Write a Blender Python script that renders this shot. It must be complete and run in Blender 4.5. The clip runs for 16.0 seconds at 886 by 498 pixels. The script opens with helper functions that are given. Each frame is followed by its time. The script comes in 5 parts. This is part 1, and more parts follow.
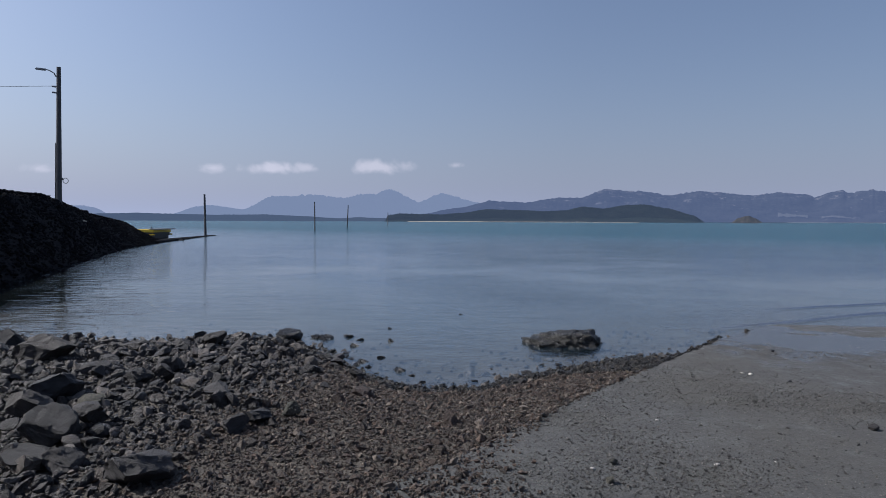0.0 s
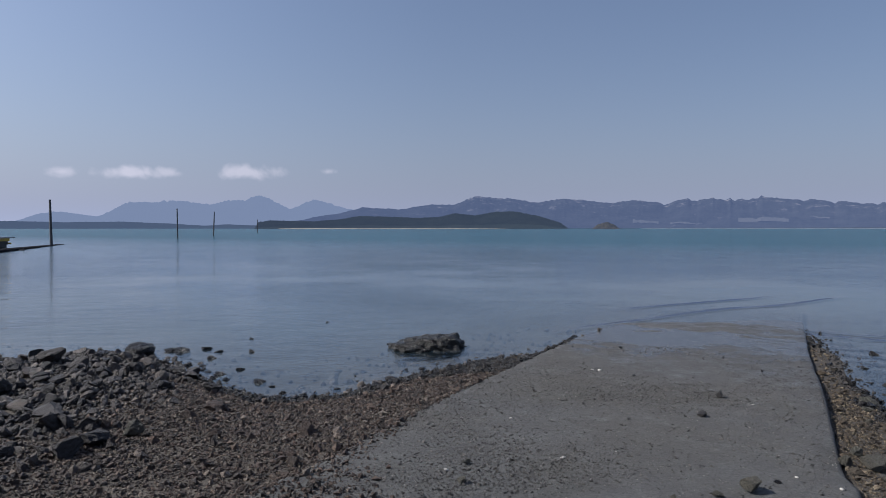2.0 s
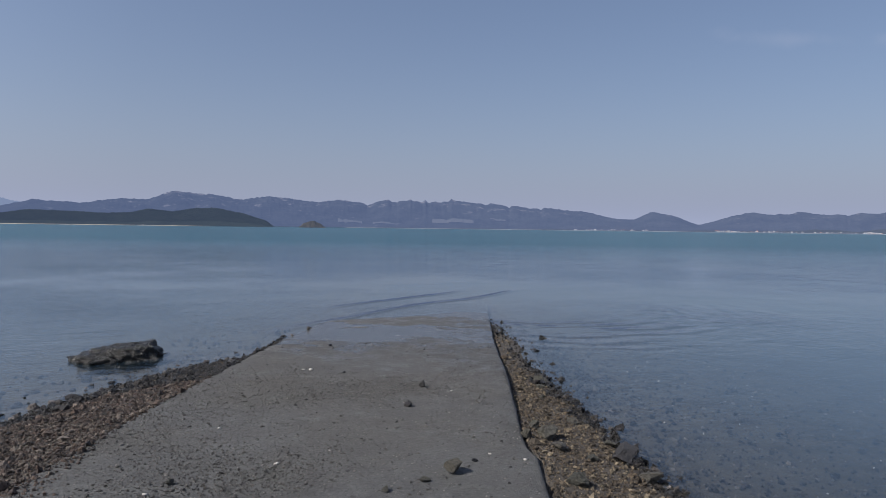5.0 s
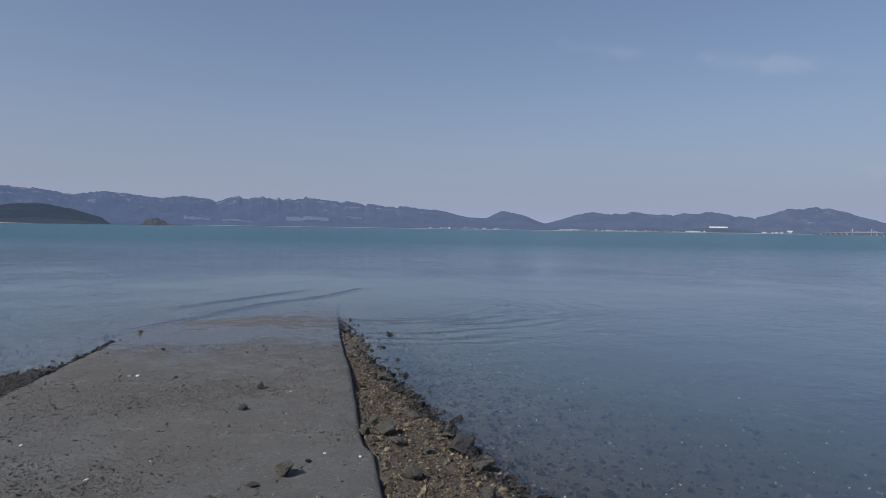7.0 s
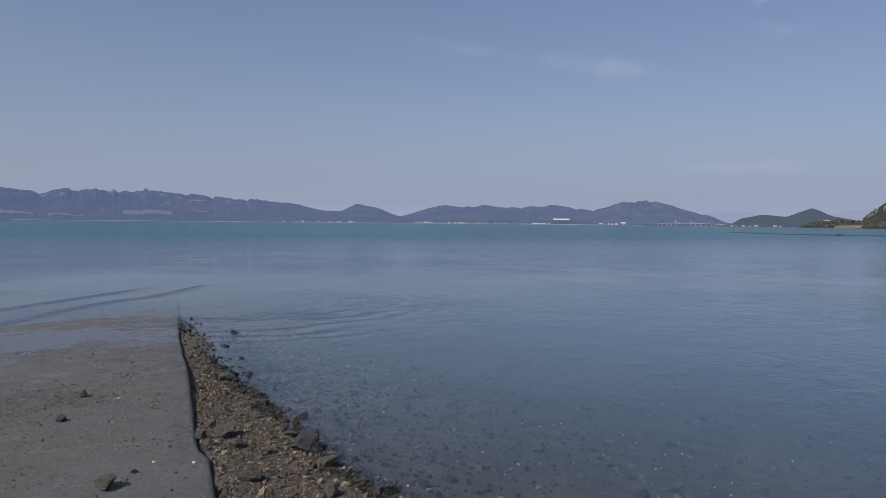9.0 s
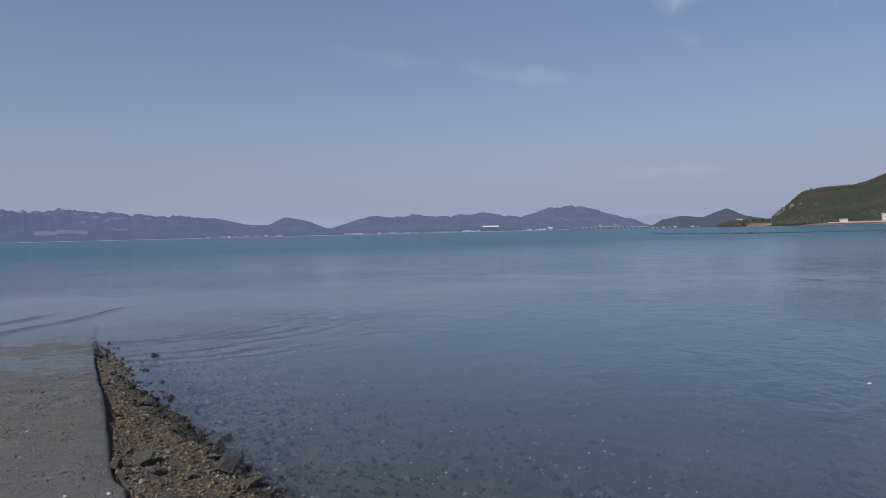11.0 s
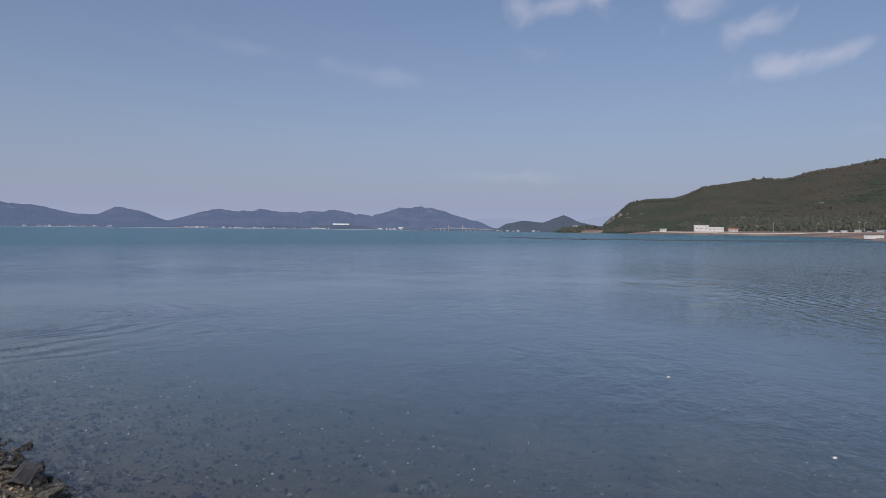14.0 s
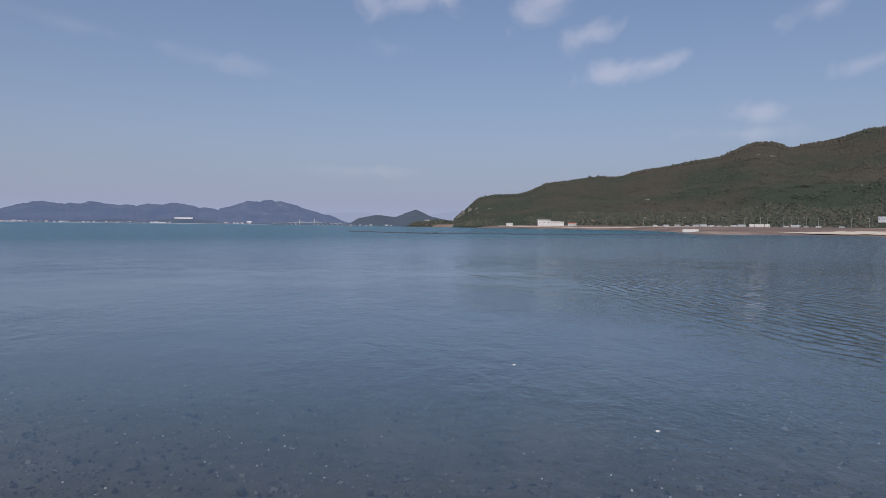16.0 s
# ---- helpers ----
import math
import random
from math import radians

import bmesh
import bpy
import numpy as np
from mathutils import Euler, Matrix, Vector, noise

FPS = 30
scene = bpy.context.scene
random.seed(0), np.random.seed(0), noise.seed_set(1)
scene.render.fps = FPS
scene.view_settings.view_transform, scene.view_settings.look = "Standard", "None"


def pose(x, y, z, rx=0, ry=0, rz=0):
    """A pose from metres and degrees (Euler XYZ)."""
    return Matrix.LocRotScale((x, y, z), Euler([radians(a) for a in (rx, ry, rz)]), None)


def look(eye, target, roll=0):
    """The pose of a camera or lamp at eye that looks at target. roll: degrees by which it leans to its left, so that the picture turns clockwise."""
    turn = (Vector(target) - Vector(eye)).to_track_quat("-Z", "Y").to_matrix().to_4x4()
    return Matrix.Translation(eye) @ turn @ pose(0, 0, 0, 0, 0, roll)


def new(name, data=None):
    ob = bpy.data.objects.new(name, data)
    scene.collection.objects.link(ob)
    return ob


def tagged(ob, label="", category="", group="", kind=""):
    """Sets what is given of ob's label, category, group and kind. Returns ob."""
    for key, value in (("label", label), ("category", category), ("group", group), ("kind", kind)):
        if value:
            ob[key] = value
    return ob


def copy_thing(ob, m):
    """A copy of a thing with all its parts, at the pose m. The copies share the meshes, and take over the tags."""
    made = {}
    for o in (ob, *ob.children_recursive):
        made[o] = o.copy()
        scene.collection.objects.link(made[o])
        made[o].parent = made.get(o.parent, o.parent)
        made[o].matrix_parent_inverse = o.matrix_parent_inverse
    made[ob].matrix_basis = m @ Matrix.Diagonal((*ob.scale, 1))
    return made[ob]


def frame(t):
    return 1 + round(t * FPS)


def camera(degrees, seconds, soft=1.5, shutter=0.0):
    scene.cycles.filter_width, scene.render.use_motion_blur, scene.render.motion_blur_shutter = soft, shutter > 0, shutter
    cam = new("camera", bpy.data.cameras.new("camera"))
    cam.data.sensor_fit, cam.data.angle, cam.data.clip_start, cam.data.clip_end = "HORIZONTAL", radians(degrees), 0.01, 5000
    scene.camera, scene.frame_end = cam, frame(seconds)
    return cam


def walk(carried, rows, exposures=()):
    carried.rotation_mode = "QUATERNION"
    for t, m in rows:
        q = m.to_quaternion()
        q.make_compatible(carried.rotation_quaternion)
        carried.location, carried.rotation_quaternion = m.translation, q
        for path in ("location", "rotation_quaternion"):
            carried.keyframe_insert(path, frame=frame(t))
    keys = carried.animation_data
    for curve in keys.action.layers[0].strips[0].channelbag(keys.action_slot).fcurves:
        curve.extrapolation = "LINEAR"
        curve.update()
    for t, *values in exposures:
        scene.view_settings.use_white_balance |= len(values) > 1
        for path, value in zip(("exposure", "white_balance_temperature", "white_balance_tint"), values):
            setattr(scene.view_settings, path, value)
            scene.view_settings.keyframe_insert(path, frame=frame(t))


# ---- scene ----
cam = camera(66.44, 16.0, soft=0.75)
# seconds, eye x y z in metres over the water, yaw, pitch, roll
ROWS = [
    (0, -0, -0, 1.7885, 0, -2.361, -0.209),
    (0.5, 0.0337, 0.0015, 1.7849, -2.32, -2.367, -0.342),
    (1, 0.0716, 0.0013, 1.7789, -4.869, -2.386, -0.498),
    (1.5, 0.1068, 0.0018, 1.7778, -7.465, -1.736, -0.1),
    (2, 0.1414, 0.0046, 1.7762, -10.636, -1.769, 0.009),
    (2.5, 0.1236, 0.0416, 1.7749, -15.907, -2.313, -0.904),
    (3, 0.113, 0.0851, 1.7724, -21.972, -2.056, -0.816),
    (3.5, 0.1041, 0.1116, 1.775, -25.675, -1.984, -1.263),
    (4, 0.0911, 0.1126, 1.7805, -29.48, -1.623, -1.065),
    (6.5, 0.2356, 0.0502, 1.7678, -43.291, -2.17, -0.98),
    (7, 0.2631, 0.0299, 1.7632, -47.259, -1.739, -0.85),
    (7.5, 0.2869, 0.0083, 1.7635, -50.586, -1.594, -0.668),
    (8, 0.3257, -0.0002, 1.7529, -55.062, -2.179, -1.28),
    (8.5, 0.3343, -0.0225, 1.7573, -57.9, -2.015, -0.996),
    (9, 0.3442, -0.0381, 1.7591, -59.481, -2.189, -0.515),
    (11.5, 0.3412, -0.1818, 1.7841, -66.976, -1.609, 1.112),
    (12, 0.3348, -0.2297, 1.7902, -68.98, -2.121, 0.332),
    (12.5, 0.3483, -0.2707, 1.7915, -71.725, -1.917, -0.28),
    (13, 0.3652, -0.3031, 1.7868, -73.934, -1.559, -0.62),
    (13.5, 0.3366, -0.2796, 1.7824, -76.529, -1.517, -1.436),
    (14, 0.3413, -0.2724, 1.7824, -77.966, -1.597, -0.588),
    (14.5, 0.3555, -0.2565, 1.7897, -80.843, -1.619, -0.573),
    (15, 0.3469, -0.2712, 1.7839, -84.529, -1.752, -0.708),
    (15.5, 0.344, -0.2819, 1.7862, -87.9, -1.81, -0.672),
    (16, 0.3422, -0.2854, 1.7868, -90.374, -1.96, -0.587),
]
walk(cam, [(t, pose(x, y, z, 90 + pitch, roll, yaw)) for t, x, y, z, yaw, pitch, roll in ROWS],
     exposures=[(0.0, 0.05, 5850, 11.5), (2.0, 0.05, 5900, 12), (4.0, 0.14, 6080, 12.5), (7.0, 0.06, 6000, 11), (9.0, 0.05, 6050, 13), (16.0, 0.09, 6050, 13)])

# ---- world, sun ----
SUN_AZ, SUN_EL = 79.0, 42.0          # bearing to the left of +y, height over the horizon


def bearing(az, d, z=0.0):
    a = radians(az)
    return Vector((-math.sin(a) * d, math.cos(a) * d, z))


world = bpy.data.worlds.new("sky")
scene.world = world
world.use_nodes = True
wn = world.node_tree.nodes
wl = world.node_tree.links
wn.clear()
w_out = wn.new("ShaderNodeOutputWorld")
w_bg = wn.new("ShaderNodeBackground")
w_sky = wn.new("ShaderNodeTexSky")
w_sky.sky_type = "NISHITA"
w_sky.sun_disc = False
w_sky.sun_elevation = radians(SUN_EL)
w_sky.sun_rotation = radians(-SUN_AZ) % (2 * math.pi)
w_sky.air_density, w_sky.dust_density, w_sky.ozone_density = 1.0, 3.0, 2.4
w_bg.inputs["Strength"].default_value = 0.088


def world_node(kind, put, op=None):
    n = wn.new("ShaderNode" + kind)
    if op:
        n.operation = op
    for k, v in put.items():
        if isinstance(v, bpy.types.NodeSocket):
            wl.new(v, n.inputs[k])
        else:
            n.inputs[k].default_value = v
    return n.outputs[0]


# clouds: soft torn ellipses at a bearing and height in degrees
way = wn.new("ShaderNodeTexCoord").outputs["Generated"]
split = wn.new("ShaderNodeSeparateXYZ")
wl.new(way, split.inputs[0])
c_az = world_node("Math", {0: world_node("Math", {0: split.outputs[0], 1: -1.0}, "MULTIPLY"), 1: split.outputs[1]}, "ARCTAN2")
c_el = world_node("Math", {0: split.outputs[2]}, "ARCSINE")
dome = world_node("CombineXYZ", {0: world_node("Math", {0: c_az, 1: 180 / math.pi}, "MULTIPLY"), 1: world_node("Math", {0: c_el, 1: 180 / math.pi}, "MULTIPLY")})
torn = world_node("TexNoise", {"Vector": dome, "Scale": 0.5, "Detail": 5.0, "Roughness": 0.55, "Distortion": 0.3})
tear = world_node("Math", {0: torn, 1: 2.2, 2: -1.1}, "MULTIPLY_ADD")
broad = world_node("TexNoise", {"Vector": dome, "Scale": 0.28, "Detail": 3.0, "Roughness": 0.5, "Distortion": 0.5})
wisp = world_node("Math", {0: broad, 1: 2.4, 2: -1.2}, "MULTIPLY_ADD")
# bearing, height, half width, half height, slant, density
CLOUDS = [(18.7, 4.2, 1.4, 0.55, 0, 0.8), (14.2, 4.2, 2.9, 0.62, 0, 0.9), (11.3, 4.35, 1.4, 0.45, 5, 0.7), (5.5, 4.55, 3.5, 0.78, 0, 0.85), (-1.0, 4.7, 0.8, 0.33, 0, 0.6), (30.9, 3.7, 1.5, 0.5, 0, 0.6),
          (-88, 18.2, 7.5, 1.7, -6, 0.48), (-99, 18.2, 4.8, 1.9, -20, 0.48), (-102, 15.3, 4.0, 1.4, -18, 0.48), (-103.5, 12.3, 3.2, 1.3, -12, 0.52),
          (-108, 13.0, 3.8, 1.1, -14, 0.5), (-115, 8.9, 3.6, 1.2, 0, 0.4), (-114, 7.3, 5.0, 0.8, 0, 0.3), (-122.5, 11.8, 2.8, 0.9, -12, 0.4), (-119.5, 16.0, 3.2, 1.2, -15, 0.45), (-84, 4.6, 7.0, 0.8, 0, 0.18),
          (-72.5, 12.7, 7.0, 1.1, 8, 0.16), (-62, 14.2, 6.0, 0.8, 8, 0.1), (-86, 14.5, 3.0, 1.0, 0, 0.12)]
cover = 0.0
for az, el, w, h, slant, dense in CLOUDS:
    m = wn.new("ShaderNodeMapping")
    m.vector_type = "TEXTURE"
    wl.new(dome, m.inputs["Vector"])
    m.inputs["Location"].default_value, m.inputs["Rotation"].default_value, m.inputs["Scale"].default_value = (az, el, 0), (0, 0, radians(slant)), (w, h, 1)
    ln = wn.new("ShaderNodeVectorMath")
    ln.operation = "LENGTH"
    wl.new(m.outputs[0], ln.inputs[0])
    body = world_node("Math", {0: world_node("Math", {0: 0.95, 1: ln.outputs["Value"]}, "SUBTRACT"), 1: tear if az > -50 else wisp}, "ADD")
    soft = wn.new("ShaderNodeMapRange")
    soft.interpolation_type = "SMOOTHSTEP"
    wl.new(body, soft.inputs["Value"])
    soft.inputs["From Min"].default_value, soft.inputs["From Max"].default_value = 0.0, 0.9 if az > -50 else 1.2
    soft.inputs["To Min"].default_value, soft.inputs["To Max"].default_value = 0.0, dense
    cover = world_node("Math", {0: soft.outputs[0], 1: cover}, "MAXIMUM")
lit = wn.new("ShaderNodeMix")
lit.data_type = "RGBA"
wl.new(cover, lit.inputs[0])
# sea haze, thickest at the horizon
veil = wn.new("ShaderNodeMix")
veil.data_type = "RGBA"
thick = world_node("Math", {0: 0.85, 1: world_node("Math", {0: 2.718, 1: world_node("Math", {0: world_node("Math", {0: c_el, 1: 0.0}, "MAXIMUM"), 1: -9.0}, "MULTIPLY")}, "POWER")}, "MULTIPLY")
wl.new(world_node("Math", {0: thick, 1: 0.13}, "ADD"), veil.inputs[0])
wl.new(w_sky.outputs[0], veil.inputs[6])
veil.inputs[7].default_value = (4.1, 4.45, 5.8, 1)
wl.new(veil.outputs[2], lit.inputs[6])
lit.inputs[7].default_value = (6.4, 6.2, 6.8, 1)
# brighter air on the sun's side
toward = world_node("Math", {0: world_node("Math", {0: world_node("Math", {0: c_az, 1: radians(SUN_AZ)}, "SUBTRACT")}, "COSINE"), 1: 0.0}, "MAXIMUM")
glow = wn.new("ShaderNodeVectorMath")
glow.operation = "SCALE"
wl.new(lit.outputs[2], glow.inputs[0])
wl.new(world_node("Math", {0: toward, 1: 0.24, 2: 1.0}, "MULTIPLY_ADD"), glow.inputs["Scale"])
wl.new(glow.outputs[0], w_bg.inputs["Color"])
wl.new(w_bg.outputs[0], w_out.inputs["Surface"])

sun_data = bpy.data.lights.new("sun", "SUN")
sun_data.energy, sun_data.angle, sun_data.color = 4.6, radians(0.6), (1.0, 0.93, 0.83)
sun = new("sun", sun_data)
sun.matrix_world = look(bearing(SUN_AZ, 60, 60 * math.tan(radians(SUN_EL))), (0, 0, 0))

# ---- materials ----


class Net:
    """A node material, put together in few words."""

    def __init__(self, name):
        self.m = bpy.data.materials.new(name)
        self.m.use_nodes = True
        self.t = self.m.node_tree
        self.t.nodes.clear()
        self.out = self.t.nodes.new("ShaderNodeOutputMaterial")

    def node(self, kind, put=None, **props):
        n = self.t.nodes.new("ShaderNode" + kind)
        for k, v in (put or {}).items():
            if isinstance(v, bpy.types.NodeSocket):
                self.t.links.new(v, n.inputs[k])
            else:
                n.inputs[k].default_value = v
        if "operation" in props:
            n.operation = props["operation"]
        if "blend" in props:
            n.data_type, n.blend_type = "RGBA", props["blend"]
        if "kind" in props:
            n.noise_dimensions = props["kind"]
        if "attr" in props:
            n.attribute_name = props["attr"]
        if "feature" in props:
            n.feature = props["feature"]
        return n

    def where(self, scale=(1, 1, 1), source="Object"):
        c = self.node("TexCoord").outputs[source]
        return self.node("Mapping", {"Vector": c, "Scale": scale}).outputs[0]

    def noise(self, vec, scale, detail=4.0, rough=0.55, warp=0.0):
        return self.node("TexNoise", {"Vector": vec, "Scale": scale, "Detail": detail, "Roughness": rough, "Distortion": warp}).outputs["Fac"]

    def ramp(self, fac, *stops):
        n = self.node("ValToRGB", {"Fac": fac})
        el = n.color_ramp.elements
        while len(el) < len(stops):
            el.new(0.5)
        for e, (p, c) in zip(el, stops):
            e.position = p
            e.color = (*c, 1) if isinstance(c, tuple) else (c, c, c, 1)
        return n.outputs[0]

    def math(self, op, a, b=0.0, c=0.0):
        return self.node("Math", {0: a, 1: b, 2: c}, operation=op).outputs[0]

    def mix(self, fac, a, b, blend="MIX"):
        return self.node("Mix", {0: fac, 6: a, 7: b}, blend=blend).outputs[2]

    def bump(self, height, strength, distance):
        return self.node("Bump", {"Height": height, "Strength": strength, "Distance": distance}).outputs[0]

    def close(self, shader):
        self.t.links.new(shader, self.out.inputs["Surface"])
        return self.m

    def principled(self, color, rough, normal=None, metal=0.0, spec=0.5):
        put = {"Base Color": color, "Roughness": rough, "Metallic": metal, "Specular IOR Level": spec}
        if normal is not None:
            put["Normal"] = normal
        return self.close(self.node("BsdfPrincipled", put).outputs[0])


def rgb(r, g, b):
    return (r, g, b, 1)


def plain(name, color, rough=0.6, metal=0.0, grain=8.0, vary=0.25, bump=0.3):
    """Paint, steel, plaster: one colour with stains at two scales and a fine relief."""
    n = Net(name)
    v = n.where()
    a, b = n.noise(v, grain, 5), n.noise(v, grain * 9, 3)
    k = n.math("ADD", n.math("MULTIPLY", a, 0.7), n.math("MULTIPLY", b, 0.3))
    dark = tuple(c * (1 - vary) for c in color)
    lite = tuple(min(1, c * (1 + vary)) for c in color)
    return n.principled(n.ramp(k, (0.3, dark), (0.7, lite)), rough, n.bump(b, bump, 0.01), metal)


def stone_stuff(name, tones, wet=False, grain=14.0, island=True, gloss=0.7, spec=0.5, relief=0.06):
    """Beach stone: each piece with a tone of its own, mottled, with a fine relief."""
    n = Net(name)
    v = n.where()
    pick = n.node("NewGeometry").outputs["Random Per Island"] if island else n.node("ObjectInfo").outputs["Random"]
    base = n.ramp(pick, *[((i + 0.5) / len(tones), t) for i, t in enumerate(tones)])
    mottle = n.noise(v, grain, 6, 0.65)
    fine = n.noise(v, grain * 8, 3)
    col = n.mix(1.0, base, n.ramp(mottle, (0.3, 0.35), (0.7, 1.5)), "MULTIPLY")
    k = n.math("ADD", n.math("MULTIPLY", mottle, 0.6), n.math("MULTIPLY", fine, 0.4))
    return n.principled(col, n.ramp(mottle, (0.35, 0.2 if wet else gloss), (0.65, 0.5 if wet else 0.85)), n.bump(k, 1.0, relief), 0.0, spec)


M_ROCK = stone_stuff("dark_beach_rock", [(0.016, 0.0158, 0.018), (0.042, 0.037, 0.035), (0.022, 0.021, 0.023), (0.052, 0.046, 0.042), (0.027, 0.0235, 0.022), (0.034, 0.032, 0.031)], island=False, gloss=0.6, grain=9.0, relief=0.02)
M_COBBLE = stone_stuff("grey_cobbles", [(0.01332, 0.01332, 0.01554), (0.0703, 0.0592, 0.05476), (0.02664, 0.02442, 0.02516), (0.222, 0.1939, 0.1702), (0.0407, 0.03478, 0.03182), (0.01776, 0.01554, 0.01628), (0.1258, 0.1051, 0.08732), (0.0222, 0.02072, 0.02146)], gloss=0.35)
M_GRAVEL = stone_stuff("brown_gravel", [(0.027, 0.019, 0.015), (0.1, 0.065, 0.047), (0.048, 0.034, 0.0265), (0.148, 0.104, 0.076), (0.06, 0.0415, 0.03), (0.245, 0.2, 0.158), (0.038, 0.027, 0.0205)], gloss=0.45)
M_WETSTONE = stone_stuff("wet_black_stone", [(0.01044, 0.01079, 0.01261), (0.0174, 0.01618, 0.0161), (0.01392, 0.01438, 0.01723)], wet=True, island=False)
# darker than bare rock: the bank's backlit shade is put into these tones
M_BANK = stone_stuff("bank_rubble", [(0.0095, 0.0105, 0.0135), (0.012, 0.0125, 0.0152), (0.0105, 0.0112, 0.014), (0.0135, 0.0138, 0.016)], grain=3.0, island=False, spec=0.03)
M_SHELL = plain("shell_white", (0.434, 0.406, 0.364), 0.5, 0, 40, 0.2)


def make_beach():
    n = Net("beach_and_seabed")
    v = n.where()
    big, mid, fine = n.noise(v, 0.35, 5), n.noise(v, 3.0, 6, 0.7), n.noise(v, 45.0, 4, 0.7)
    col = n.ramp(fine, (0.25, (0.035, 0.03, 0.025)), (0.5, (0.085, 0.072, 0.056)), (0.75, (0.17, 0.145, 0.11)))
    col = n.mix(1.0, col, n.ramp(mid, (0.3, 0.55), (0.7, 1.25)), "MULTIPLY")
    col = n.mix(1.0, col, n.ramp(big, (0.3, 0.75), (0.7, 1.15)), "MULTIPLY")
    k = n.math("ADD", n.math("MULTIPLY", mid, 0.5), n.math("MULTIPLY", fine, 0.5))
    return n.principled(col, 0.85, n.bump(k, 1.0, 0.05))


def make_concrete():
    n = Net("muddy_ramp_concrete")
    v = n.where()
    big, mid = n.noise(v, 0.5, 5, 0.6, 0.4), n.noise(v, 3.2, 8, 0.75, 0.4)
    fine, grit = n.noise(v, 38.0, 5, 0.75), n.noise(v, 120.0, 3, 0.7)
    col = n.ramp(mid, (0.3, (0.066, 0.064, 0.061)), (0.5, (0.094, 0.093, 0.088)), (0.72, (0.12, 0.12, 0.114)))
    col = n.mix(1.0, col, n.ramp(fine, (0.33, 0.55), (0.45, 0.9), (0.56, 1.04), (0.7, 1.4)), "MULTIPLY")
    col = n.mix(n.ramp(big, (0.45, 0.0), (0.7, 0.4)), col, rgb(0.078, 0.068, 0.047))
    col = n.mix(n.ramp(n.noise(v, 1.3, 6, 0.7), (0.55, 0.0), (0.75, 0.4)), col, rgb(0.05, 0.05, 0.032))
    # wet where the tide has just left, and in shallow pools
    high = n.node("SeparateXYZ", {0: n.node("NewGeometry").outputs["Position"]}).outputs[2]
    pool = n.noise(n.where((1.0, 0.6, 1)), 0.9, 5, 0.65, 0.3)
    wet = n.math("SUBTRACT", n.math("ADD", pool, n.math("MULTIPLY", n.math("SUBTRACT", 0.17, high), 3.0)), 0.49)
    # a shallow pool lies across the slab above the tip, with a drier mud bank beyond it
    place_s = n.node("VectorMath", {0: v, 1: (0.6, 0.8, 0)}, operation="DOT_PRODUCT").outputs["Value"]
    place_c = n.node("VectorMath", {0: v, 1: (0.8, -0.6, 0)}, operation="DOT_PRODUCT").outputs["Value"]
    run = n.math("DIVIDE", n.math("ADD", place_s, n.math("MULTIPLY", n.math("SUBTRACT", n.noise(v, 0.75, 6, 0.65, 0.3), 0.5), 5.5)), 20.0)
    tide = n.ramp(run, (0.46, 0.35), (0.515, 0.8), (0.575, 0.8), (0.605, 0.2), (0.67, 0.25), (0.71, 0.9))
    side = n.ramp(n.math("MULTIPLY", place_c, -0.25), (0.05, 0.25), (0.4, 1.0))
    wet = n.math("ADD", wet, n.math("MULTIPLY", n.math("SUBTRACT", tide, 0.4), n.math("MULTIPLY", side, 1.8)))
    wet = n.math("ADD", wet, n.math("ADD", n.math("MULTIPLY", n.math("SUBTRACT", mid, 0.5), 1.6), n.math("MULTIPLY", n.math("SUBTRACT", fine, 0.5), 0.7)))
    wet = n.ramp(n.math("MULTIPLY", wet, 2.2), (0.0, 0.0), (1.0, 1.0))
    col = n.mix(n.math("MULTIPLY", wet, 0.4), col, rgb(0.034, 0.034, 0.032))
    rough = n.math("SUBTRACT", 0.82, n.math("MULTIPLY", wet, 0.66))
    k = n.math("ADD", n.math("MULTIPLY", fine, 0.6), n.math("MULTIPLY", grit, 0.4))
    relief = n.node("Bump", {"Height": k, "Strength": n.math("SUBTRACT", 1.0, n.math("MULTIPLY", wet, 0.85)), "Distance": 0.03}).outputs[0]
    return n.principled(col, rough, relief)


